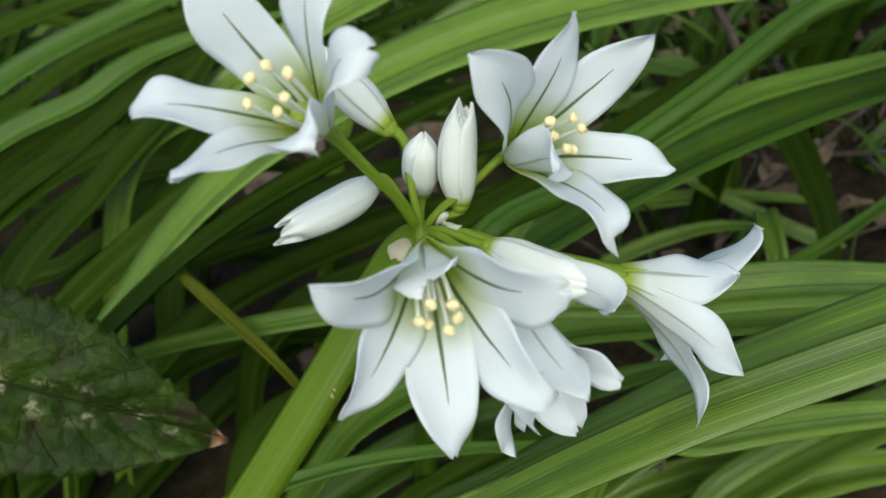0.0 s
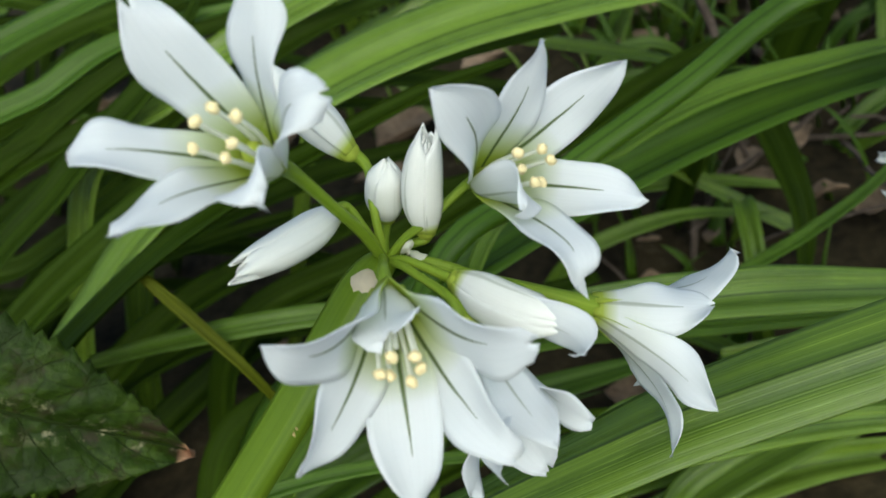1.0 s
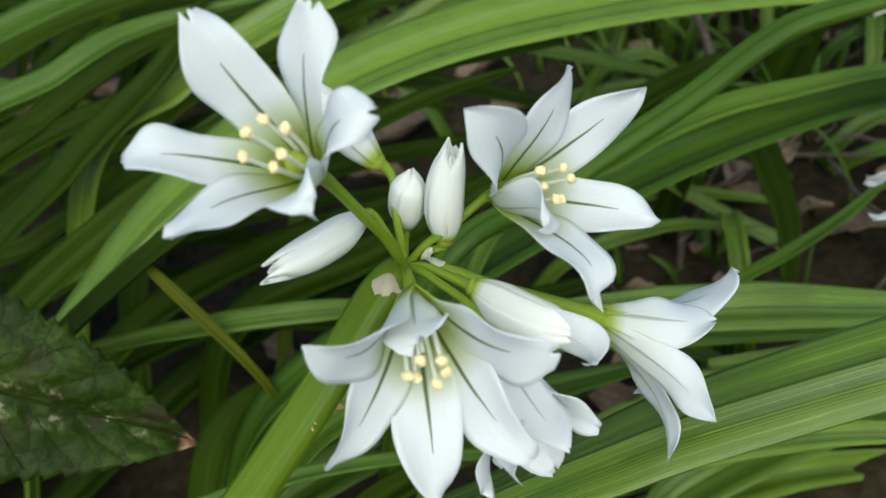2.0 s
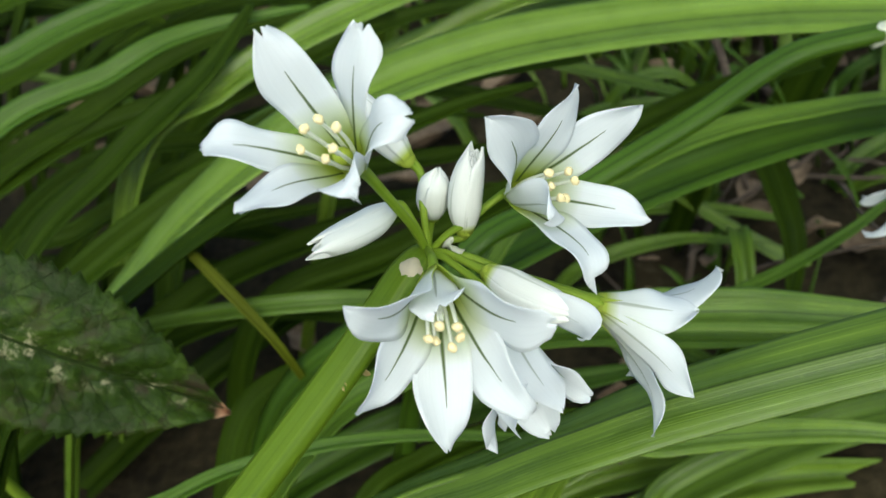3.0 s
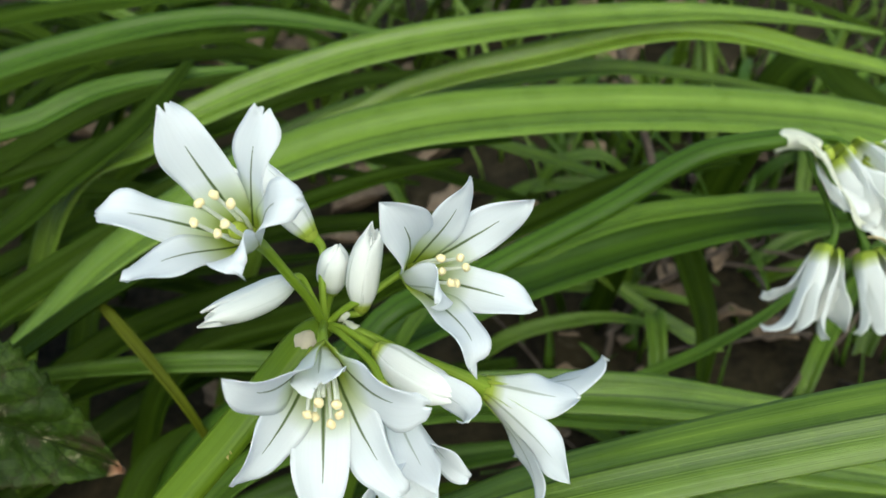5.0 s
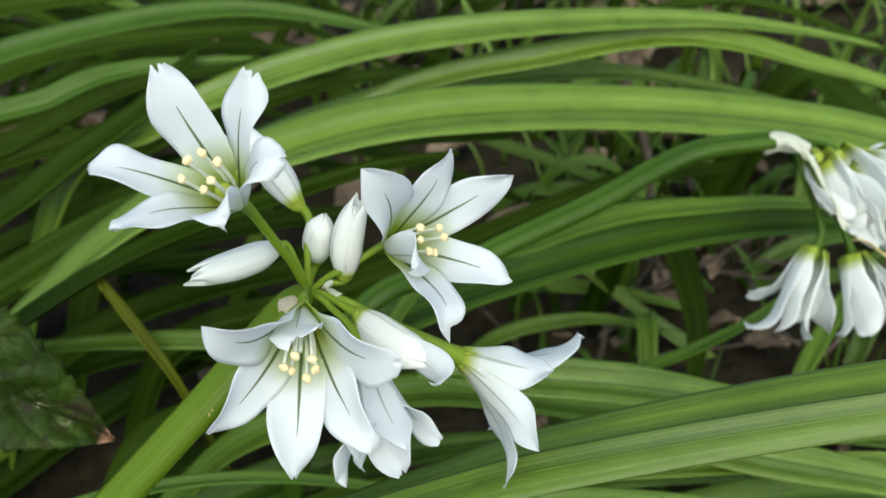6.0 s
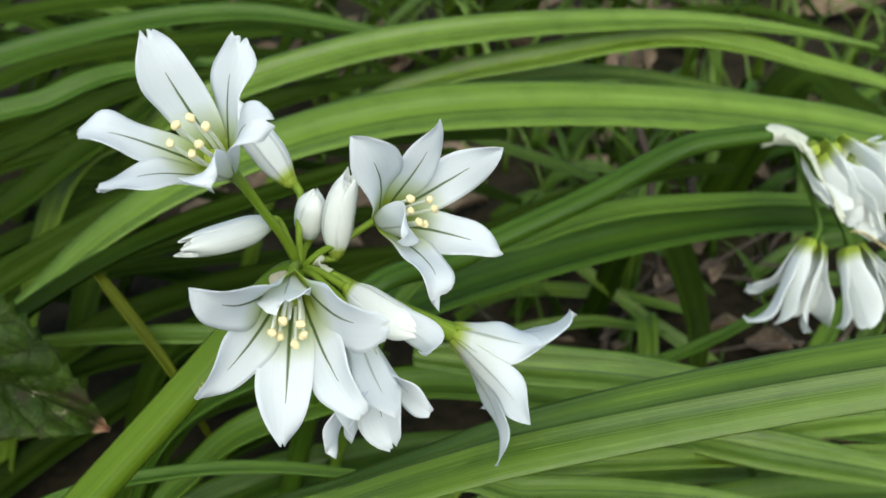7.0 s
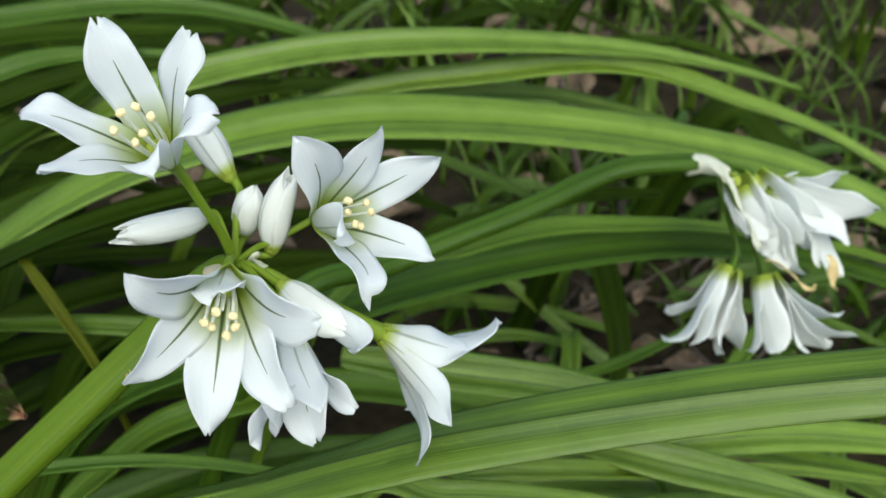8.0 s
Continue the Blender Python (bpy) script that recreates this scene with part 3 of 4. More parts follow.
flower(plant, HUB, (0.0620, 0.0584, 0.0864), (-0.358, -0.596, -0.719), [
    (-9, 40, 0.0158, 0.0060, dict(ring=.0020, foot=.75, tube_r=.0045, wrap=.45, blunt=.5, curl=70, point=.8)),
    (26, 22, 0.0218, 0.0080, dict(ring=.0020, foot=.75, tube_r=.0045, wrap=.45, blunt=.5, curl=45, point=.6)),
    (49, 8, 0.0194, 0.0067, dict(ring=.0020, foot=.75, tube_r=.0045, wrap=.45, blunt=.5, curl=25, point=.5)),
    (-168, 13, 0.0190, 0.0067, dict(ring=.0020, foot=.75, tube_r=.0045, wrap=.45, blunt=.5, curl=12, point=.45)),
    (-124, 37, 0.0184, 0.0078, dict(ring=.0020, foot=.75, tube_r=.0045, wrap=.45, blunt=.5, curl=15, point=.5)),
    (-93, 34, 0.0172, 0.0073, dict(ring=.0020, foot=.75, tube_r=.0045, wrap=.45, blunt=.5, curl=15)),
], seed=7, sag=0.12, mat=FADED, stamens=False, r=0.0006, stalk=DIM)
flower(plant, HUB, (0.0694, 0.0578, 0.0853), (0.240, -0.633, -0.736), [
    (-25, 25, 0.0171, 0.0078, dict(ring=.0020, foot=.75, tube_r=.0045, wrap=.45, blunt=.5, curl=15, point=.5)),
    (16, 12, 0.0172, 0.0080, dict(ring=.0020, foot=.75, tube_r=.0045, wrap=.45, blunt=.5, curl=12, point=.45)),
    (153, 14, 0.0188, 0.0067, dict(ring=.0020, foot=.75, tube_r=.0045, wrap=.45, blunt=.5, curl=20, point=.5)),
    (170, 28, 0.0207, 0.0076, dict(ring=.0020, foot=.75, tube_r=.0045, wrap=.45, blunt=.5, curl=30, point=.6)),
    (172, 45, 0.0237, 0.0077, dict(ring=.0020, foot=.75, tube_r=.0045, wrap=.45, blunt=.5, curl=45, point=.7)),
    (-178, 57, 0.0210, 0.0073, dict(ring=.0020, foot=.75, tube_r=.0045, wrap=.45, blunt=.5, curl=30, point=.6)),
], seed=8, sag=0.12, mat=FADED, stamens=False, r=0.0006, stalk=DIM)
flower(plant, HUB, (0.0621, 0.0683, 0.1035), (0.325, -0.692, -0.645), [
    (-65, 10, 0.0126, 0.0083, dict(ring=.0020, foot=.75, tube_r=.0045, wrap=.45, blunt=.5, curl=5, point=.6)),
    (-78, 1, 0.0154, 0.0080, dict(ring=.0020, foot=.75, tube_r=.0045, wrap=.45, blunt=.5, curl=5, point=.5)),
    (180, 12, 0.0154, 0.0071, dict(ring=.0020, foot=.75, tube_r=.0045, wrap=.45, blunt=.5, curl=8, point=.5)),
    (-144, 28, 0.0139, 0.0067, dict(ring=.0020, foot=.75, tube_r=.0045, wrap=.45, blunt=.5, curl=5)),
    (-119, 28, 0.0144, 0.0067, dict(ring=.0020, foot=.75, tube_r=.0045, wrap=.45, blunt=.5, curl=5)),
    (-161, 35, 0.0149, 0.0067, dict(ring=.0020, foot=.75, tube_r=.0045, wrap=.45, blunt=.5, curl=10)),
], seed=9, sag=0.12, mat=FADED, stamens=False, r=0.0006, stalk=DIM)
flower(plant, HUB, (0.0663, 0.0693, 0.1032), (0.618, -0.592, -0.518), [
    (-30, 17, 0.0170, 0.0074, dict(ring=.0020, foot=.75, tube_r=.0045, wrap=.45, blunt=.5, curl=10, point=.5)),
    (-26, 7, 0.0178, 0.0074, dict(ring=.0020, foot=.75, tube_r=.0045, wrap=.45, blunt=.5, curl=12, point=.5)),
    (153, 7, 0.0178, 0.0074, dict(ring=.0020, foot=.75, tube_r=.0045, wrap=.45, blunt=.5, curl=12, point=.5)),
    (173, 26, 0.0186, 0.0074, dict(ring=.0020, foot=.75, tube_r=.0045, wrap=.45, blunt=.5, curl=20, point=.6)),
    (-82, 18, 0.0213, 0.0067, dict(ring=.0020, foot=.75, tube_r=.0045, wrap=.45, blunt=.5, curl=20)),
    (-144, 21, 0.0213, 0.0067, dict(ring=.0020, foot=.75, tube_r=.0045, wrap=.45, blunt=.5, curl=20)),
], seed=10, sag=0.12, mat=FADED, stamens=False, r=0.0006, stalk=DIM)
flower(plant, HUB, (0.0711, 0.0701, 0.1006), (0.749, -0.639, -0.177), [
    (160, 53, 0.0169, 0.0077, dict(ring=.0020, foot=.75, tube_r=.0045, wrap=.45, blunt=.5, curl=30, point=.75)),
    (175, 28, 0.0227, 0.0085, dict(ring=.0020, foot=.75, tube_r=.0045, wrap=.45, blunt=.5, curl=25, point=.75)),
    (-108, 12, 0.0204, 0.0080, dict(ring=.0020, foot=.75, tube_r=.0045, wrap=.45, blunt=.5, curl=25, point=.6)),
    (-55, 31, 0.0204, 0.0074, dict(ring=.0020, foot=.75, tube_r=.0045, wrap=.45, blunt=.5, curl=30, point=.6)),
    (173, 80, 0.0062, 0.0067, dict(ring=.0020, foot=.75, tube_r=.0045, wrap=.45, blunt=.5, curl=40, point=.8)),
    (-96, 32, 0.0244, 0.0067, dict(ring=.0020, foot=.75, tube_r=.0045, wrap=.45, blunt=.5, curl=30, point=.6)),
], seed=11, sag=0.12, mat=FADED, stamens=False, r=0.0006, stalk=DIM)
flower(plant, HUB, (0.0645, 0.0690, 0.1008), (0.512, -0.527, -0.678), [
    (27, 2, 0.0206, 0.0068, dict(ring=.0020, foot=.75, tube_r=.0045, wrap=.45, blunt=.5, curl=12, point=.5, ragged=.8)),
    (162, 5, 0.0232, 0.0067, dict(ring=.0020, foot=.75, tube_r=.0045, wrap=.45, blunt=.5, curl=20, point=.5, ragged=.8)),
    (0, 12, 0.0163, 0.0067, dict(ring=.0020, foot=.75, tube_r=.0045, wrap=.45, blunt=.5, curl=8, point=.5)),
    (-152, 11, 0.0163, 0.0067, dict(ring=.0020, foot=.75, tube_r=.0045, wrap=.45, blunt=.5, curl=8)),
], seed=12, sag=0.12, mat=FADED, stamens=False, r=0.0006, stalk=DIM)
bm = tepal((0.0572, 0.0655, 0.1062), (0.449, -0.484, -0.751), 100, 4, 0.0190, 0.0026, curl=10, ragged=1.0, seed=77)
part("spathe_scale", bm, PAPER, plant, "dry papery greenish-white bract along the flower stalks")
bm = tepal((0.0550, 0.0661, 0.1066), (0.80, -0.220, -0.56), 60, 4, 0.0072, 0.0024, curl=10, ragged=1.0, seed=78)
part("spathe_scale", bm, PAPER, plant, "dry papery greenish-white bract")
bm = tepal((0.0668, 0.0536, 0.0905), (0.900, -0.218, -0.377), 120, 4, 0.0120, 0.0024, curl=40, ragged=1.0, seed=80)
part("withered_petal", bm, WITHERED, plant, "tan withered petal")
bm = tepal((0.0805, 0.0560, 0.0915), (0.291, -0.478, -0.828), 80, 4, 0.0075, 0.0026, curl=40, ragged=1.0, seed=81)
part("withered_petal", bm, WITHERED, plant, "tan withered petal")
bm = bmesh.new()
tube(bm, [(0.0516, 0.0693, 0.1046), (0.0549, 0.0695, 0.1056), (0.0607, 0.0677, 0.1045)], [0.0020, 0.0023, 0.0020, 0.0010], 12, 12)
part("spathe_cup", bm, PAPER, plant, "dry papery greenish-white bract")

# ---- strap leaves and stalks ----
# blades in MID or DIM have shade painted into their green
blade([(-0.1106, -0.0380, -0.0030), (-0.0858, -0.0294, 0.0583), (-0.0438, -0.0211, 0.0887), (-0.0225, -0.0183, 0.0962), (-0.0089, -0.0170, 0.1003), (0.0021, -0.0161, 0.1034), (0.0229, -0.0159, 0.1091), (0.0432, -0.0162, 0.1139), (0.0680, -0.0175, 0.1188)], 0.0108, seed=0, fold=-27, ends=(0.55, 0.85), twist=(56, -4), ribs=0.02)
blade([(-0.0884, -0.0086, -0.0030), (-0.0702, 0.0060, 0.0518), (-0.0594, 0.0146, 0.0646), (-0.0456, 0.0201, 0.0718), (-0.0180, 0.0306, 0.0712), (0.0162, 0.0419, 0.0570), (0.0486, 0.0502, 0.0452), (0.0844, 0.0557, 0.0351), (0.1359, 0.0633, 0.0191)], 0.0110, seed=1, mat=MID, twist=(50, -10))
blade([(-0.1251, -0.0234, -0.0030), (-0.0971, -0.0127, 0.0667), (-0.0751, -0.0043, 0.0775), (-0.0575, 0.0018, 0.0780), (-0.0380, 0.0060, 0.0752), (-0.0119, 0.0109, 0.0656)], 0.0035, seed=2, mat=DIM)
blade([(0.0136, 0.0283, 0.0627), (0.0303, 0.0259, 0.0634), (0.0453, 0.0227, 0.0628), (0.0713, 0.0215, 0.0571), (0.1025, 0.0188, 0.0481)], 0.0082, seed=3, ends=(0.3, 0.4))
blade([(0.0205, 0.0301, 0.0577), (0.0429, 0.0325, 0.0585), (0.0782, 0.0389, 0.0570), (0.1231, 0.0459, 0.0482)], 0.0091, seed=4, ends=(0.3, 0.4))
blade([(-0.0407, -0.0012, -0.0030), (-0.0117, 0.0079, 0.0675), (0.0081, 0.0140, 0.0679), (0.0237, 0.0179, 0.0650), (0.0463, 0.0245, 0.0588), (0.0712, 0.0292, 0.0559), (0.1122, 0.0352, 0.0459)], 0.0047, seed=5)
blade([(-0.0484, -0.0057, -0.0030), (-0.0155, -0.0014, 0.0737), (0.0026, 0.0010, 0.0749), (0.0313, 0.0071, 0.0669), (0.0550, 0.0059, 0.0615)], 0.0056, seed=6)
blade([(-0.1425, -0.0245, -0.0030), (-0.1187, 0.0080, 0.0684), (-0.1057, 0.0233, 0.0827), (-0.0843, 0.0379, 0.0936), (-0.0668, 0.0510, 0.0971), (-0.0467, 0.0631, 0.0987), (-0.0287, 0.0727, 0.1001), (-0.0116, 0.0802, 0.0994)], 0.0085, seed=7, fold=40, twist=(45, 5), ends=(0.5, 0.2), mat=DEEP_SHADE)
blade([(-0.1401, 0.0183, -0.0030), (-0.1134, 0.0322, 0.0665), (-0.0942, 0.0459, 0.0868), (-0.0721, 0.0601, 0.0985), (-0.0484, 0.0724, 0.1041), (-0.0247, 0.0820, 0.1061), (0.0011, 0.0904, 0.1044), (0.0294, 0.0991, 0.0999), (0.0602, 0.1064, 0.0936), (0.0936, 0.1121, 0.0849), (0.1327, 0.1136, 0.0696)], 0.0190, seed=8, fold=22, ends=(0.3, 0.6), twist=(30, -2), ribs=0.035)
blade([(-0.1655, 0.0153, -0.0030), (-0.1505, 0.0274, 0.0429), (-0.1249, 0.0479, 0.0734), (-0.0971, 0.0667, 0.0867), (-0.0738, 0.0804, 0.0920), (-0.0417, 0.0938, 0.0957), (-0.0002, 0.1041, 0.0928)], 0.0105, seed=9, mat=DEEP_SHADE)
blade([(-0.1468, 0.0654, -0.0030), (-0.1105, 0.0829, 0.0873), (-0.0884, 0.0979, 0.1003), (-0.0707, 0.1069, 0.1059), (-0.0509, 0.1161, 0.1091), (-0.0297, 0.1237, 0.1110), (0.0005, 0.1320, 0.1111), (0.0332, 0.1433, 0.1082), (0.0597, 0.1509, 0.1047), (0.0879, 0.1567, 0.0987), (0.1116, 0.1603, 0.0922)], 0.0112, seed=10, ends=(0.6, 0.2))
blade([(-0.0970, 0.1047, -0.0030), (-0.0630, 0.1160, 0.0796), (-0.0369, 0.1267, 0.0936), (-0.0150, 0.1315, 0.0985), (0.0090, 0.1362, 0.1003), (0.0339, 0.1436, 0.1016), (0.0513, 0.1477, 0.1007), (0.0696, 0.1511, 0.0964), (0.0887, 0.1532, 0.0898), (0.1083, 0.1548, 0.0835), (0.1285, 0.1553, 0.0752), (0.1554, 0.1494, 0.0615)], 0.0108, seed=11, ends=(0.4, 0.5))
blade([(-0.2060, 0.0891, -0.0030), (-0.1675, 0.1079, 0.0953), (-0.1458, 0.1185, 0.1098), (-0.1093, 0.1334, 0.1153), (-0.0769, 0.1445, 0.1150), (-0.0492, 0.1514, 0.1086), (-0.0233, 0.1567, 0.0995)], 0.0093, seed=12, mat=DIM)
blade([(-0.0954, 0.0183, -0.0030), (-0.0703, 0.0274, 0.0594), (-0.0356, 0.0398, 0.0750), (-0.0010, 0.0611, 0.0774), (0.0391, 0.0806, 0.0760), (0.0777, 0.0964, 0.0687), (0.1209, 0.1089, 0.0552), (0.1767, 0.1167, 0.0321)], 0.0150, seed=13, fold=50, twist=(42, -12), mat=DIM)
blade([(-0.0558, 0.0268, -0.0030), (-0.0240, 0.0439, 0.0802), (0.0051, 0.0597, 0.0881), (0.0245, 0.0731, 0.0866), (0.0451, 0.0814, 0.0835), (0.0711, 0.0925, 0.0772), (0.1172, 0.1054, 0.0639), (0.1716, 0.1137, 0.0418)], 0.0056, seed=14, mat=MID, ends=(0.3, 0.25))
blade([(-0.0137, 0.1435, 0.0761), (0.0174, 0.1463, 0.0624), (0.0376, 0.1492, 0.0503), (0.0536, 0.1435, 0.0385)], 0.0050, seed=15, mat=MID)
blade([(0.0183, 0.1507, 0.0275), (0.0463, 0.1409, 0.0071), (0.0669, 0.1346, -0.0064), (0.0837, 0.1281, -0.0196)], 0.0057, seed=16, mat=LEAF, ends=(0.9, 0.6))
blade([(0.0093, 0.0593, 0.0413), (0.0279, 0.0695, 0.0431), (0.0443, 0.0783, 0.0432), (0.0616, 0.0883, 0.0449), (0.0785, 0.0998, 0.0490)], 0.0038, seed=41, mat=DIM, ends=(0.9, 0.4))
blade([(-0.1843, 0.0551, -0.0030), (-0.1470, 0.0755, 0.0945), (-0.1104, 0.0956, 0.1086), (-0.0926, 0.1074, 0.1116), (-0.0661, 0.1172, 0.1102)], 0.0091, seed=17, mat=DIM)
blade([(-0.1610, 0.0338, -0.0030), (-0.1360, 0.0557, 0.0740), (-0.1097, 0.0788, 0.0946), (-0.0897, 0.0956, 0.1056), (-0.0782, 0.1111, 0.1157)], 0.0095, seed=18, mat=DEEP_SHADE)
blade([(-0.0972, 0.0370, 0.0793), (-0.0812, 0.0385, 0.0794), (-0.0584, 0.0398, 0.0783), (-0.0410, 0.0439, 0.0732), (-0.0262, 0.0456, 0.0683)], 0.0046, seed=19, mat=MID, ends=(0.6, 0.15))
blade([(-0.0810, 0.0400, 0.0940), (-0.0784, 0.0383, 0.0911), (-0.0718, 0.0339, 0.0837), (-0.0659, 0.0310, 0.0734), (-0.0620, 0.0341, 0.0479)], 0.0025, seed=20, mat=STRAW, ends=(0.7, 0.6), label="yellowing thin stem among the leaves", group="stems", name="stem", category="stem")
# leaves deep in the clump, mostly in the green that paints their shade
blade([(-0.0969, 0.0130, -0.0030), (-0.0902, 0.0241, 0.0288), (-0.0822, 0.0373, 0.0496), (-0.0684, 0.0485, 0.0523), (-0.0495, 0.0572, 0.0500)], 0.0095, seed=21, mat=DEEP_SHADE)
blade([(-0.1798, 0.0671, -0.0030), (-0.1508, 0.0756, 0.0671), (-0.1292, 0.0819, 0.0745), (-0.1037, 0.0962, 0.0806), (-0.0732, 0.1121, 0.0886)], 0.0087, seed=22, mat=DEEP_SHADE)
blade([(-0.1810, 0.0486, -0.0030), (-0.1658, 0.0571, 0.0386), (-0.1367, 0.0734, 0.0614), (-0.1041, 0.0878, 0.0667), (-0.0615, 0.1017, 0.0696), (-0.0163, 0.1120, 0.0661)], 0.0118, seed=23, mat=DEEP_SHADE)
blade([(-0.1744, 0.0416, -0.0030), (-0.1663, 0.0467, 0.0214), (-0.1344, 0.0672, 0.0368), (-0.1001, 0.0871, 0.0509), (-0.0479, 0.1030, 0.0558), (-0.0008, 0.1133, 0.0520)], 0.0122, seed=24, mat=DEEP_SHADE)
blade([(-0.1546, 0.0535, 0.0030), (-0.1196, 0.0757, 0.0208), (-0.0741, 0.0969, 0.0354), (-0.0211, 0.1106, 0.0366)], 0.0120, seed=25, mat=DEEP_SHADE)
blade([(-0.1244, 0.0512, -0.0053), (-0.0884, 0.0717, 0.0096), (-0.0421, 0.0910, 0.0210), (-0.0015, 0.1030, 0.0211)], 0.0112, seed=26, mat=DEEP_SHADE)
blade([(-0.2042, 0.0912, -0.0030), (-0.1785, 0.1064, 0.0664), (-0.1415, 0.1284, 0.0835), (-0.1023, 0.1468, 0.0945), (-0.0523, 0.1581, 0.0921)], 0.0118, seed=27, mat=DEEP_SHADE)
blade([(-0.2275, 0.1112, -0.0030), (-0.1970, 0.1285, 0.0778), (-0.1579, 0.1508, 0.0951), (-0.1258, 0.1649, 0.1001), (-0.0733, 0.1776, 0.0995)], 0.0107, seed=28, mat=DEEP_SHADE)
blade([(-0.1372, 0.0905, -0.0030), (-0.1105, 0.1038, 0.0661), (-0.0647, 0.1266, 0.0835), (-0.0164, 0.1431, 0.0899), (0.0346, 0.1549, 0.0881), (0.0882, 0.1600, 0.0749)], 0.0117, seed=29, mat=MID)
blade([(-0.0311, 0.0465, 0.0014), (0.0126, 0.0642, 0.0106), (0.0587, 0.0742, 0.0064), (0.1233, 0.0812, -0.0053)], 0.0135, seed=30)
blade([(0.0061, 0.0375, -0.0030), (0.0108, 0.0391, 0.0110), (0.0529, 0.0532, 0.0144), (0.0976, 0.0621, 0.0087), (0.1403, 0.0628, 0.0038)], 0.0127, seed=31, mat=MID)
blade([(-0.2434, 0.1180, -0.0030), (-0.2050, 0.1405, 0.0989), (-0.1751, 0.1580, 0.1097), (-0.1345, 0.1720, 0.1130), (-0.0915, 0.1834, 0.1117)], 0.0107, seed=32, mat=DEEP_SHADE)
blade([(-0.2118, 0.0784, -0.0030), (-0.1892, 0.0931, 0.0599), (-0.1555, 0.1152, 0.0776), (-0.1198, 0.1304, 0.0837), (-0.0819, 0.1443, 0.0874)], 0.0115, seed=33, mat=DEEP_SHADE)
blade([(-0.2162, 0.1248, -0.0030), (-0.1899, 0.1392, 0.0665), (-0.1517, 0.1601, 0.0817), (-0.1134, 0.1777, 0.0915), (-0.0655, 0.1882, 0.0880)], 0.0113, seed=34, mat=DEEP_SHADE)
blade([(-0.1475, 0.1152, -0.0030), (-0.1201, 0.1299, 0.0690), (-0.0843, 0.1492, 0.0818), (-0.0447, 0.1636, 0.0861), (0.0005, 0.1729, 0.0809)], 0.0107, seed=35, mat=DEEP_SHADE)
blade([(-0.1072, 0.0615, -0.0030), (-0.0870, 0.0701, 0.0488), (-0.0512, 0.0853, 0.0548), (-0.0086, 0.1083, 0.0589), (0.0320, 0.1250, 0.0668), (0.0663, 0.1358, 0.0659)], 0.0109, seed=36, mat=DEEP_SHADE)
blade([(0.0270, 0.1519, -0.0030), (0.0423, 0.1340, 0.0523), (0.0553, 0.1188, 0.0251), (0.0539, 0.1063, 0.0046)], 0.0103, seed=37, mat=DEEP_SHADE)
blade([(0.0711, 0.2023, -0.0030), (0.1004, 0.1978, 0.0659), (0.1202, 0.1947, 0.0579), (0.1596, 0.1833, 0.0333)], 0.0180, seed=38, mat=DEEP_SHADE)
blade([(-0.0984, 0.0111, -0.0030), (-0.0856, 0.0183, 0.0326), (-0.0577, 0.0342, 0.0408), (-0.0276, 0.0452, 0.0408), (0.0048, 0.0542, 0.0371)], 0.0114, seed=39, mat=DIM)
blade([(-0.0708, 0.0053, -0.0030), (-0.0571, 0.0163, 0.0390), (-0.0425, 0.0280, 0.0423), (-0.0193, 0.0374, 0.0407), (-0.0020, 0.0435, 0.0343)], 0.0073, seed=40, mat=DEEP_SHADE)
blade([(-0.0168, 0.0155, 0.0909), (-0.0029, 0.0173, 0.0878), (0.0160, 0.0192, 0.0839), (0.0325, 0.0206, 0.0797), (0.0524, 0.0220, 0.0748)], 0.0090, seed=42, mat=LEAF, ends=(0.5, 0.3))
blade([(-0.0266, 0.0470, -0.0050), (-0.0034, 0.0542, -0.0027), (0.0248, 0.0595, -0.0056), (0.0663, 0.0628, -0.0145)], 0.0110, seed=43, mat=MID, ends=(0.5, 0.5))
blade([(-0.0113, 0.0358, 0.0015), (0.0116, 0.0430, 0.0025), (0.0359, 0.0491, -0.0002), (0.0701, 0.0550, -0.0089)], 0.0125, seed=44, mat=LEAF, ends=(0.5, 0.5))
blade([(-0.0140, 0.0848, -0.0082), (0.0109, 0.0873, -0.0125), (0.0419, 0.0890, -0.0209), (0.0817, 0.0878, -0.0353)], 0.0100, seed=45, mat=DIM, ends=(0.5, 0.5))

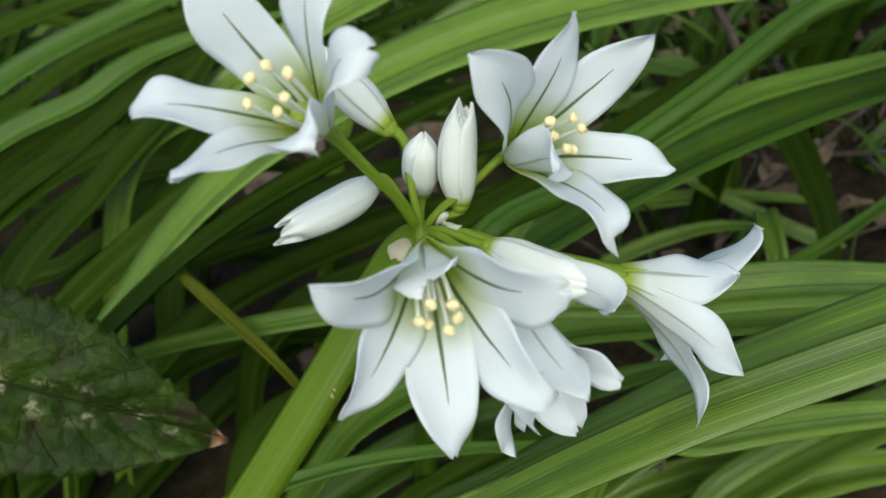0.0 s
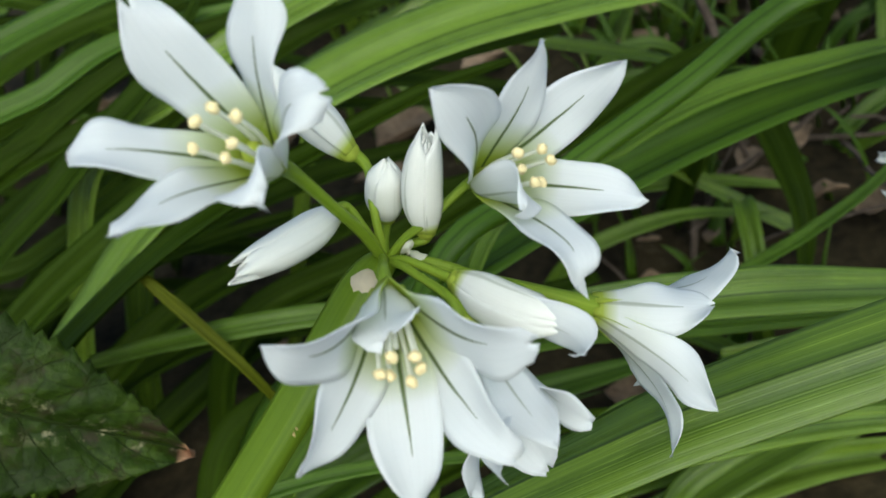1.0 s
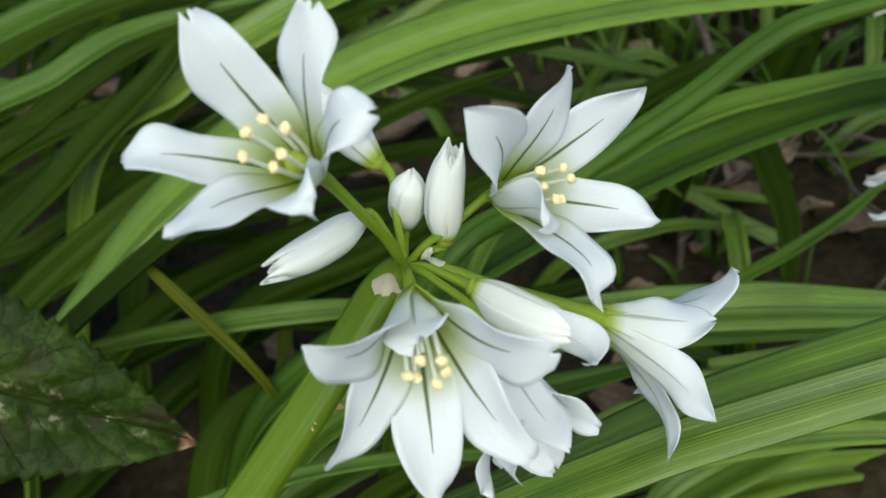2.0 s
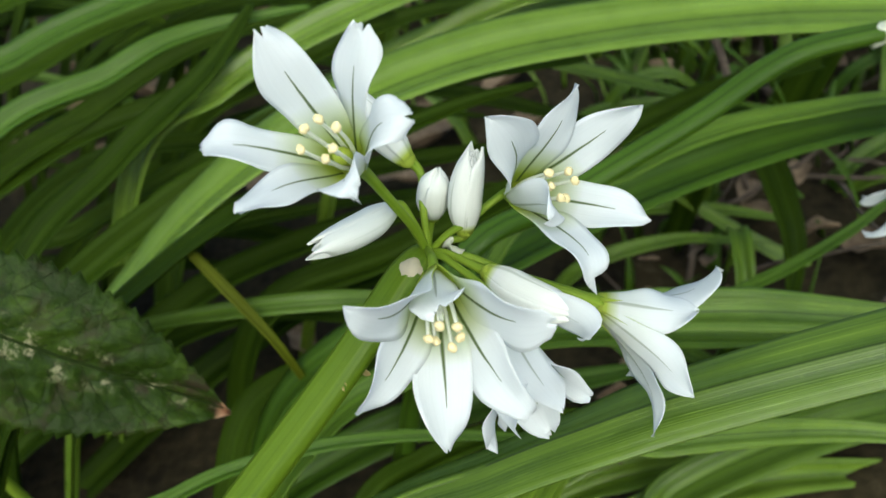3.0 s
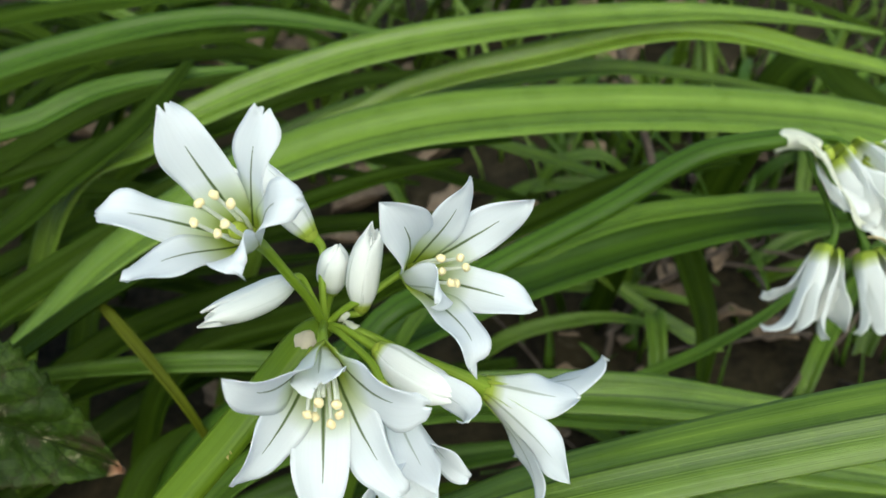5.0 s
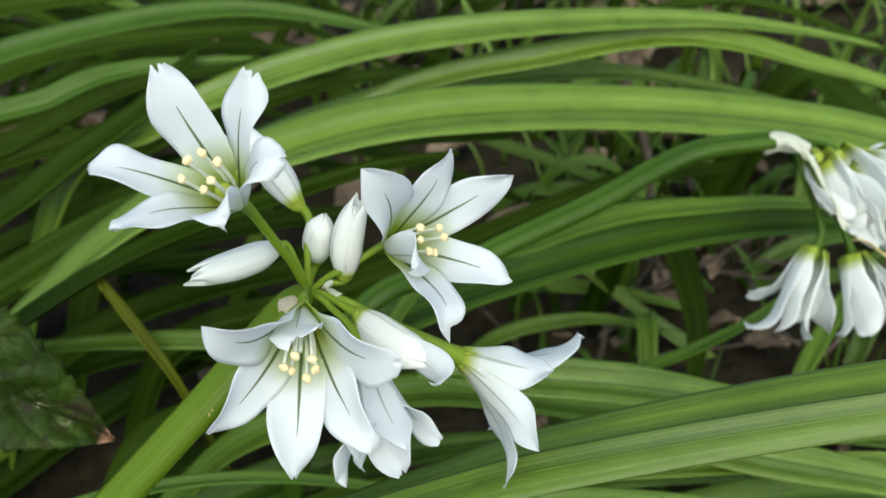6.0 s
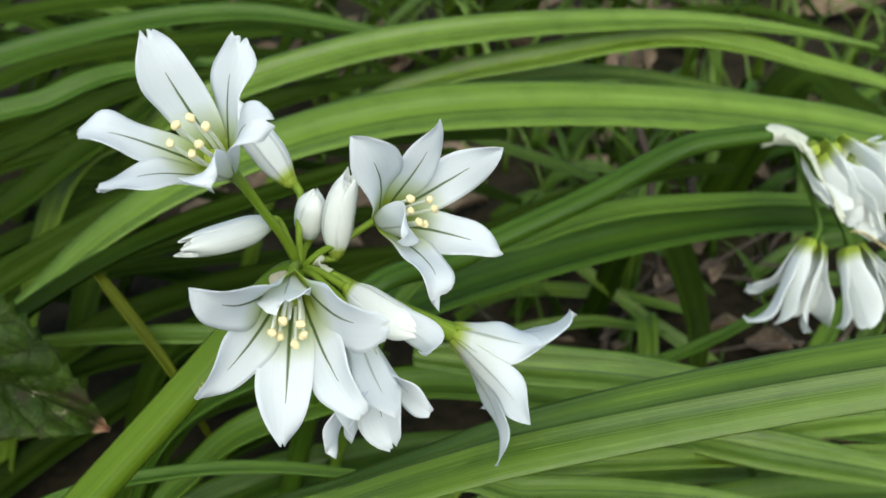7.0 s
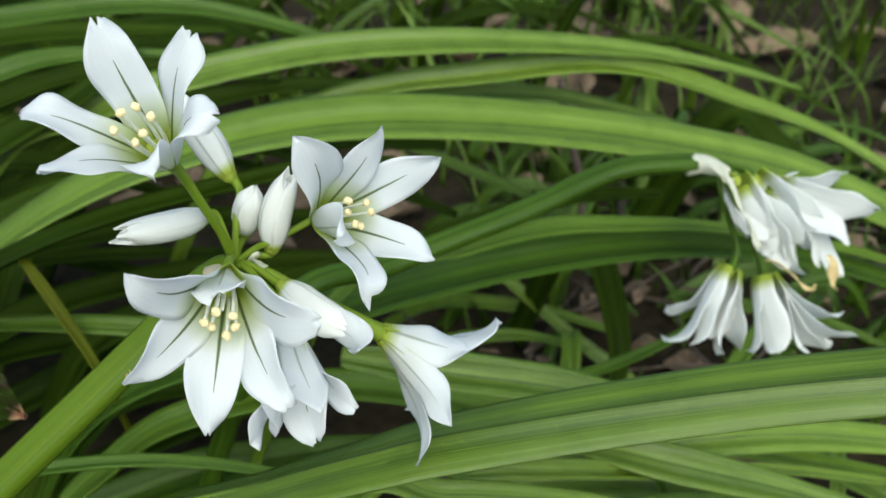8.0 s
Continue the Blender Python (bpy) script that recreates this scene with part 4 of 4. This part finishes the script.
# ---- the undergrowth ----
def toothed_leaf(base, tip, width, face, bow, label):
    """A broad saw-edged leaf: puckered blade with teeth, raised veins and a stalk."""
    b, t = Vector(base), Vector(tip)
    d = (t - b).normalized()
    side = d.cross(Vector(face)).normalized()
    norm = side.cross(d)
    size = (t - b).length
    root = new("toothed_leaf", None)
    root.location = b
    bpy.context.view_layer.update()
    tagged(root, label, "leaf")
    nu, nv = 90, 25

    def spot(u, s):
        f = 0.25 + 0.75 * math.sin(min(1, u / 0.4) * math.pi / 2) if u < 0.4 else max(0.0, math.cos((u - 0.4) / 0.6 * math.pi / 2)) ** 0.95
        tooth = ((u * 24) % 1.0)
        edge = 1 + 0.15 * (1 - tooth) * min(1, abs(s) ** 6) * (1 if u < 0.97 else 0)
        w = width / 2 * max(f, 0.015) * edge
        rib = (u * 9 - abs(s) * 1.8) % 1.0
        puff = 0.0015 * math.sin(rib * math.pi) ** 0.7 * (1 - abs(s) ** 3) * min(1, abs(s) * 4) * f
        dip = 0.16 * width * abs(s) * f * 0.5
        q = b + d * (size * u) + side * s * w
        q += norm * (bow * math.sin(u * math.pi) * size + puff + dip + 0.0012 * math.sin(5 * u + 3 * s))
        return q

    front = [[spot(i / (nu - 1), j / (nv - 1) * 2 - 1) for j in range(nv)] for i in range(nu)]
    back = [[p - norm * 0.0004 for p in row] for row in front]
    bm = bmesh.new()
    sheet(bm, front, back)
    bmesh.ops.recalc_face_normals(bm, faces=bm.faces)
    leaf = part("blade", bm, TOOTHED, root)
    bm = bmesh.new()
    tube(bm, [spot(u, 0.0) + norm * 0.0001 for u in (0.0, 0.25, 0.5, 0.75, 0.98)], [0.0004, 0.0003, 0.00015], 6, 24)
    part("midrib", bm, VEIN, root)
    for k in range(1, 8):
        for s in (-1, 1):
            u0 = k / 9
            line = [spot(min(0.99, u0 + 0.2 * x * 0.95), s * x) + norm * 0.00005 for x in (0.0, 0.25, 0.5, 0.75, 0.93)]
            bm = bmesh.new()
            tube(bm, line, [0.00013, 0.00007], 5, 10)
            part("side_vein", bm, VEIN, root)
    bm = bmesh.new()
    tube(bm, [b, b - d * 0.012 - norm * 0.004, b - d * 0.02 + Vector((0, 0.01, -0.05)), Vector((b.x - 0.01, b.y + 0.02, -0.002))], [0.0009, 0.001, 0.0013], 8, 14)
    part("stalk", bm, PEDICEL, root)
    return root


toothed_leaf((-0.1115, 0.0043, 0.1197), (-0.0683, 0.0080, 0.0826), 0.0240, (0.168, -0.781, 0.601), 0.03, "dark green saw-edged leaf with brown scuffs and a pale dry tip")


def dead_leaf(x, y, size, turn, tilt, seed):
    """A curled brown dead leaf on the soil."""
    rng = random.Random(seed)
    ph = [rng.uniform(0, 6.3) for _ in range(3)]
    z = ground_height(x, y - 0.25) + 0.004 + size * 0.12
    m = pose(x, y, z, tilt, rng.uniform(-18, 18), turn)
    nu, nv = 14, 9
    front = []
    for i in range(nu):
        t = i / (nu - 1)
        f = max(0.03, math.sin(math.pi * t ** 0.85) ** 0.8) * (1 + 0.22 * math.sin(11 * t + ph[2]) * math.sin(5 * t + ph[1]))
        front.append([m @ Vector((size * (t - 0.5), size * 0.27 * f * s * (1 + 0.12 * math.sin(9 * t + 4 * s + ph[1])), size * (0.16 * s * s * f + 0.10 * math.sin(3 * t + ph[0]) + 0.03 * math.sin(8 * t + 5 * s + ph[2])))) for s in [j / (nv - 1) * 2 - 1 for j in range(nv)]])
    back = [[p - m.to_3x3() @ Vector((0, 0, 0.0003)) for p in row] for row in front]
    bm = bmesh.new()
    sheet(bm, front, back)
    bmesh.ops.recalc_face_normals(bm, faces=bm.faces)
    return tagged(part("dead_leaf", bm, LITTER), "curled dry brown dead leaf lying on the soil", "leaf", "dead leaves")


def twig(a, b, r, seed, label="thin grey-brown dry twig among the leaves"):
    rng = random.Random(seed)
    p, q = Vector(a), Vector(b)
    pts = [p.lerp(q, k / 4) + Vector([rng.uniform(-1, 1) * (q - p).length * 0.03 for _ in range(3)]) for k in range(5)]
    bm = bmesh.new()
    tube(bm, pts, [r, r * 0.9, r * 0.7], 8, 18)
    return tagged(part("twig", bm, TWIG), label, "twig", "twigs")


rng = random.Random(5)
for k in range(70):
    x, y = rng.uniform(-0.25, 0.55), rng.uniform(0.08, 0.9)
    dead_leaf(x, y, rng.uniform(0.012, 0.02) if y < 0.35 else rng.uniform(0.02, 0.05), rng.uniform(0, 360), rng.uniform(-25, 25), k)
for k in range(120):
    x, y = rng.uniform(0.0, 0.24), rng.uniform(0.06, 0.36)
    dead_leaf(x, y, rng.uniform(0.006, 0.02), rng.uniform(0, 360), rng.uniform(-30, 30), 100 + k)
for k in range(110):
    x, y = rng.uniform(0.02, 0.75), rng.uniform(0.3, 1.05)
    dead_leaf(x, y, rng.uniform(0.03, 0.07), rng.uniform(0, 360), rng.uniform(-25, 25), 200 + k)
for k in range(45):
    x, y = rng.uniform(-0.28, 0.02), rng.uniform(0.18, 0.5)
    dead_leaf(x, y, rng.uniform(0.02, 0.045), rng.uniform(0, 360), rng.uniform(-25, 25), 400 + k)
for k in range(22):
    x, y, w, le = rng.uniform(-0.2, 0.45), rng.uniform(0.12, 0.7), rng.uniform(0, 6.3), rng.uniform(0.03, 0.1)
    z = ground_height(x, y - 0.25) + 0.006
    twig((x, y, z), (x + le * math.cos(w), y + le * math.sin(w), z + rng.uniform(0, 0.02)), rng.uniform(0.0008, 0.0018), k)
for k in range(46):
    x, y, w, le = rng.uniform(0.01, 0.24), rng.uniform(0.08, 0.34), rng.uniform(0, 6.3), rng.uniform(0.02, 0.07)
    z = ground_height(x, y - 0.25) + 0.004
    twig((x, y, z), (x + le * math.cos(w), y + le * math.sin(w), z + rng.uniform(0, 0.025)), rng.uniform(0.0004, 0.0009), 30 + k)
twig((0.0417, 0.1937, 0.0819), (0.0526, 0.1540, 0.0143), 0.0016, 91)
twig((0.0333, 0.1428, 0.0083), (0.0270, 0.1286, -0.0144), 0.0013, 92)

# low leaves of the clump; their green paints in the arching leaves' shade
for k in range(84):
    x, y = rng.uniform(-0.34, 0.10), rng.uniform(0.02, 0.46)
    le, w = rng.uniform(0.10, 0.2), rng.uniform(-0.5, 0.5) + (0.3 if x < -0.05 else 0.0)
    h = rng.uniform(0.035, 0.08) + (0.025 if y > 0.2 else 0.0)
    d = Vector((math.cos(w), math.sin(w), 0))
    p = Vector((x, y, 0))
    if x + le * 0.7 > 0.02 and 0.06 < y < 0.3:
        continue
    blade([p - d * le * 0.35, p - d * le * 0.12 + Vector((0, 0, h * 0.75)), p + d * le * 0.25 + Vector((0, 0, h)), p + d * le * 0.7 + Vector((0, 0, h * rng.uniform(0.3, 0.8)))], rng.uniform(0.006, 0.011), mat=DEEP_SHADE if rng.random() < 0.85 else MID, label="low strap leaf with the clump's shade painted into its green", group="low leaves", seed=k)

# short leaves over the soil, in the greens that paint shade
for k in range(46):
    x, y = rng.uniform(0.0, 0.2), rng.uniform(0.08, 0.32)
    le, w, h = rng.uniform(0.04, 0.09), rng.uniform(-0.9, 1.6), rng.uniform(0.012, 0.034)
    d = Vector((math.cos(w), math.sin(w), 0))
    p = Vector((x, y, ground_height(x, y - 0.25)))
    blade([p - d * le * 0.4 - Vector((0, 0, 0.003)), p - d * le * 0.15 + Vector((0, 0, h * 0.8)), p + d * le * 0.25 + Vector((0, 0, h)), p + d * le * 0.6 + Vector((0, 0, h * rng.uniform(0.2, 0.7)))], rng.uniform(0.004, 0.008), mat=DIM if rng.random() < 0.4 else MID, label="short strap leaf low over the soil, its green darkened as shade", group="low leaves", seed=300 + k)

# thin grass and seedlings on the open soil behind
def grass_tuft(count, seed, x0, x1, y0, y1, low, high, mat, broad):
    r = random.Random(seed)
    bm = bmesh.new()
    for k in range(count):
        x, y = r.uniform(x0, x1), y0 + (y1 - y0) * r.random() ** 0.8
        z = ground_height(x, y - 0.25)
        le, w = r.uniform(low, high), r.uniform(0, 6.3)
        d, c = Vector((math.cos(w), math.sin(w), 0)), Vector((-math.sin(w), math.cos(w), 0))
        wid, lean = broad * (0.25 + r.random() ** 2.0), r.uniform(0.2, 0.9)
        front = []
        for i in range(7):
            t = i / 6
            p = Vector((x, y, z)) + d * le * lean * t * t + Vector((0, 0, le * (t - 0.35 * lean * t * t)))
            front.append([p + c * s * wid * (1 - t) ** 0.6 * 0.5 + d * abs(s) * wid * 0.2 for s in (-1, 0, 1)])
        sheet(bm, front, [[p - d * 0.0002 for p in row] for row in front])
    return tagged(part("grass", bm, mat), "thin green grass blades and seedlings on the soil", "grass", "", "stuff")


grass_tuft(950, 3, -0.1, 0.8, 0.2, 1.15, 0.03, 0.10, MID, 0.009)
grass_tuft(330, 4, 0.0, 0.26, 0.07, 0.34, 0.008, 0.042, DIM, 0.006)
grass_tuft(460, 6, -0.1, 0.8, 0.22, 1.15, 0.03, 0.10, GRASS, 0.007)
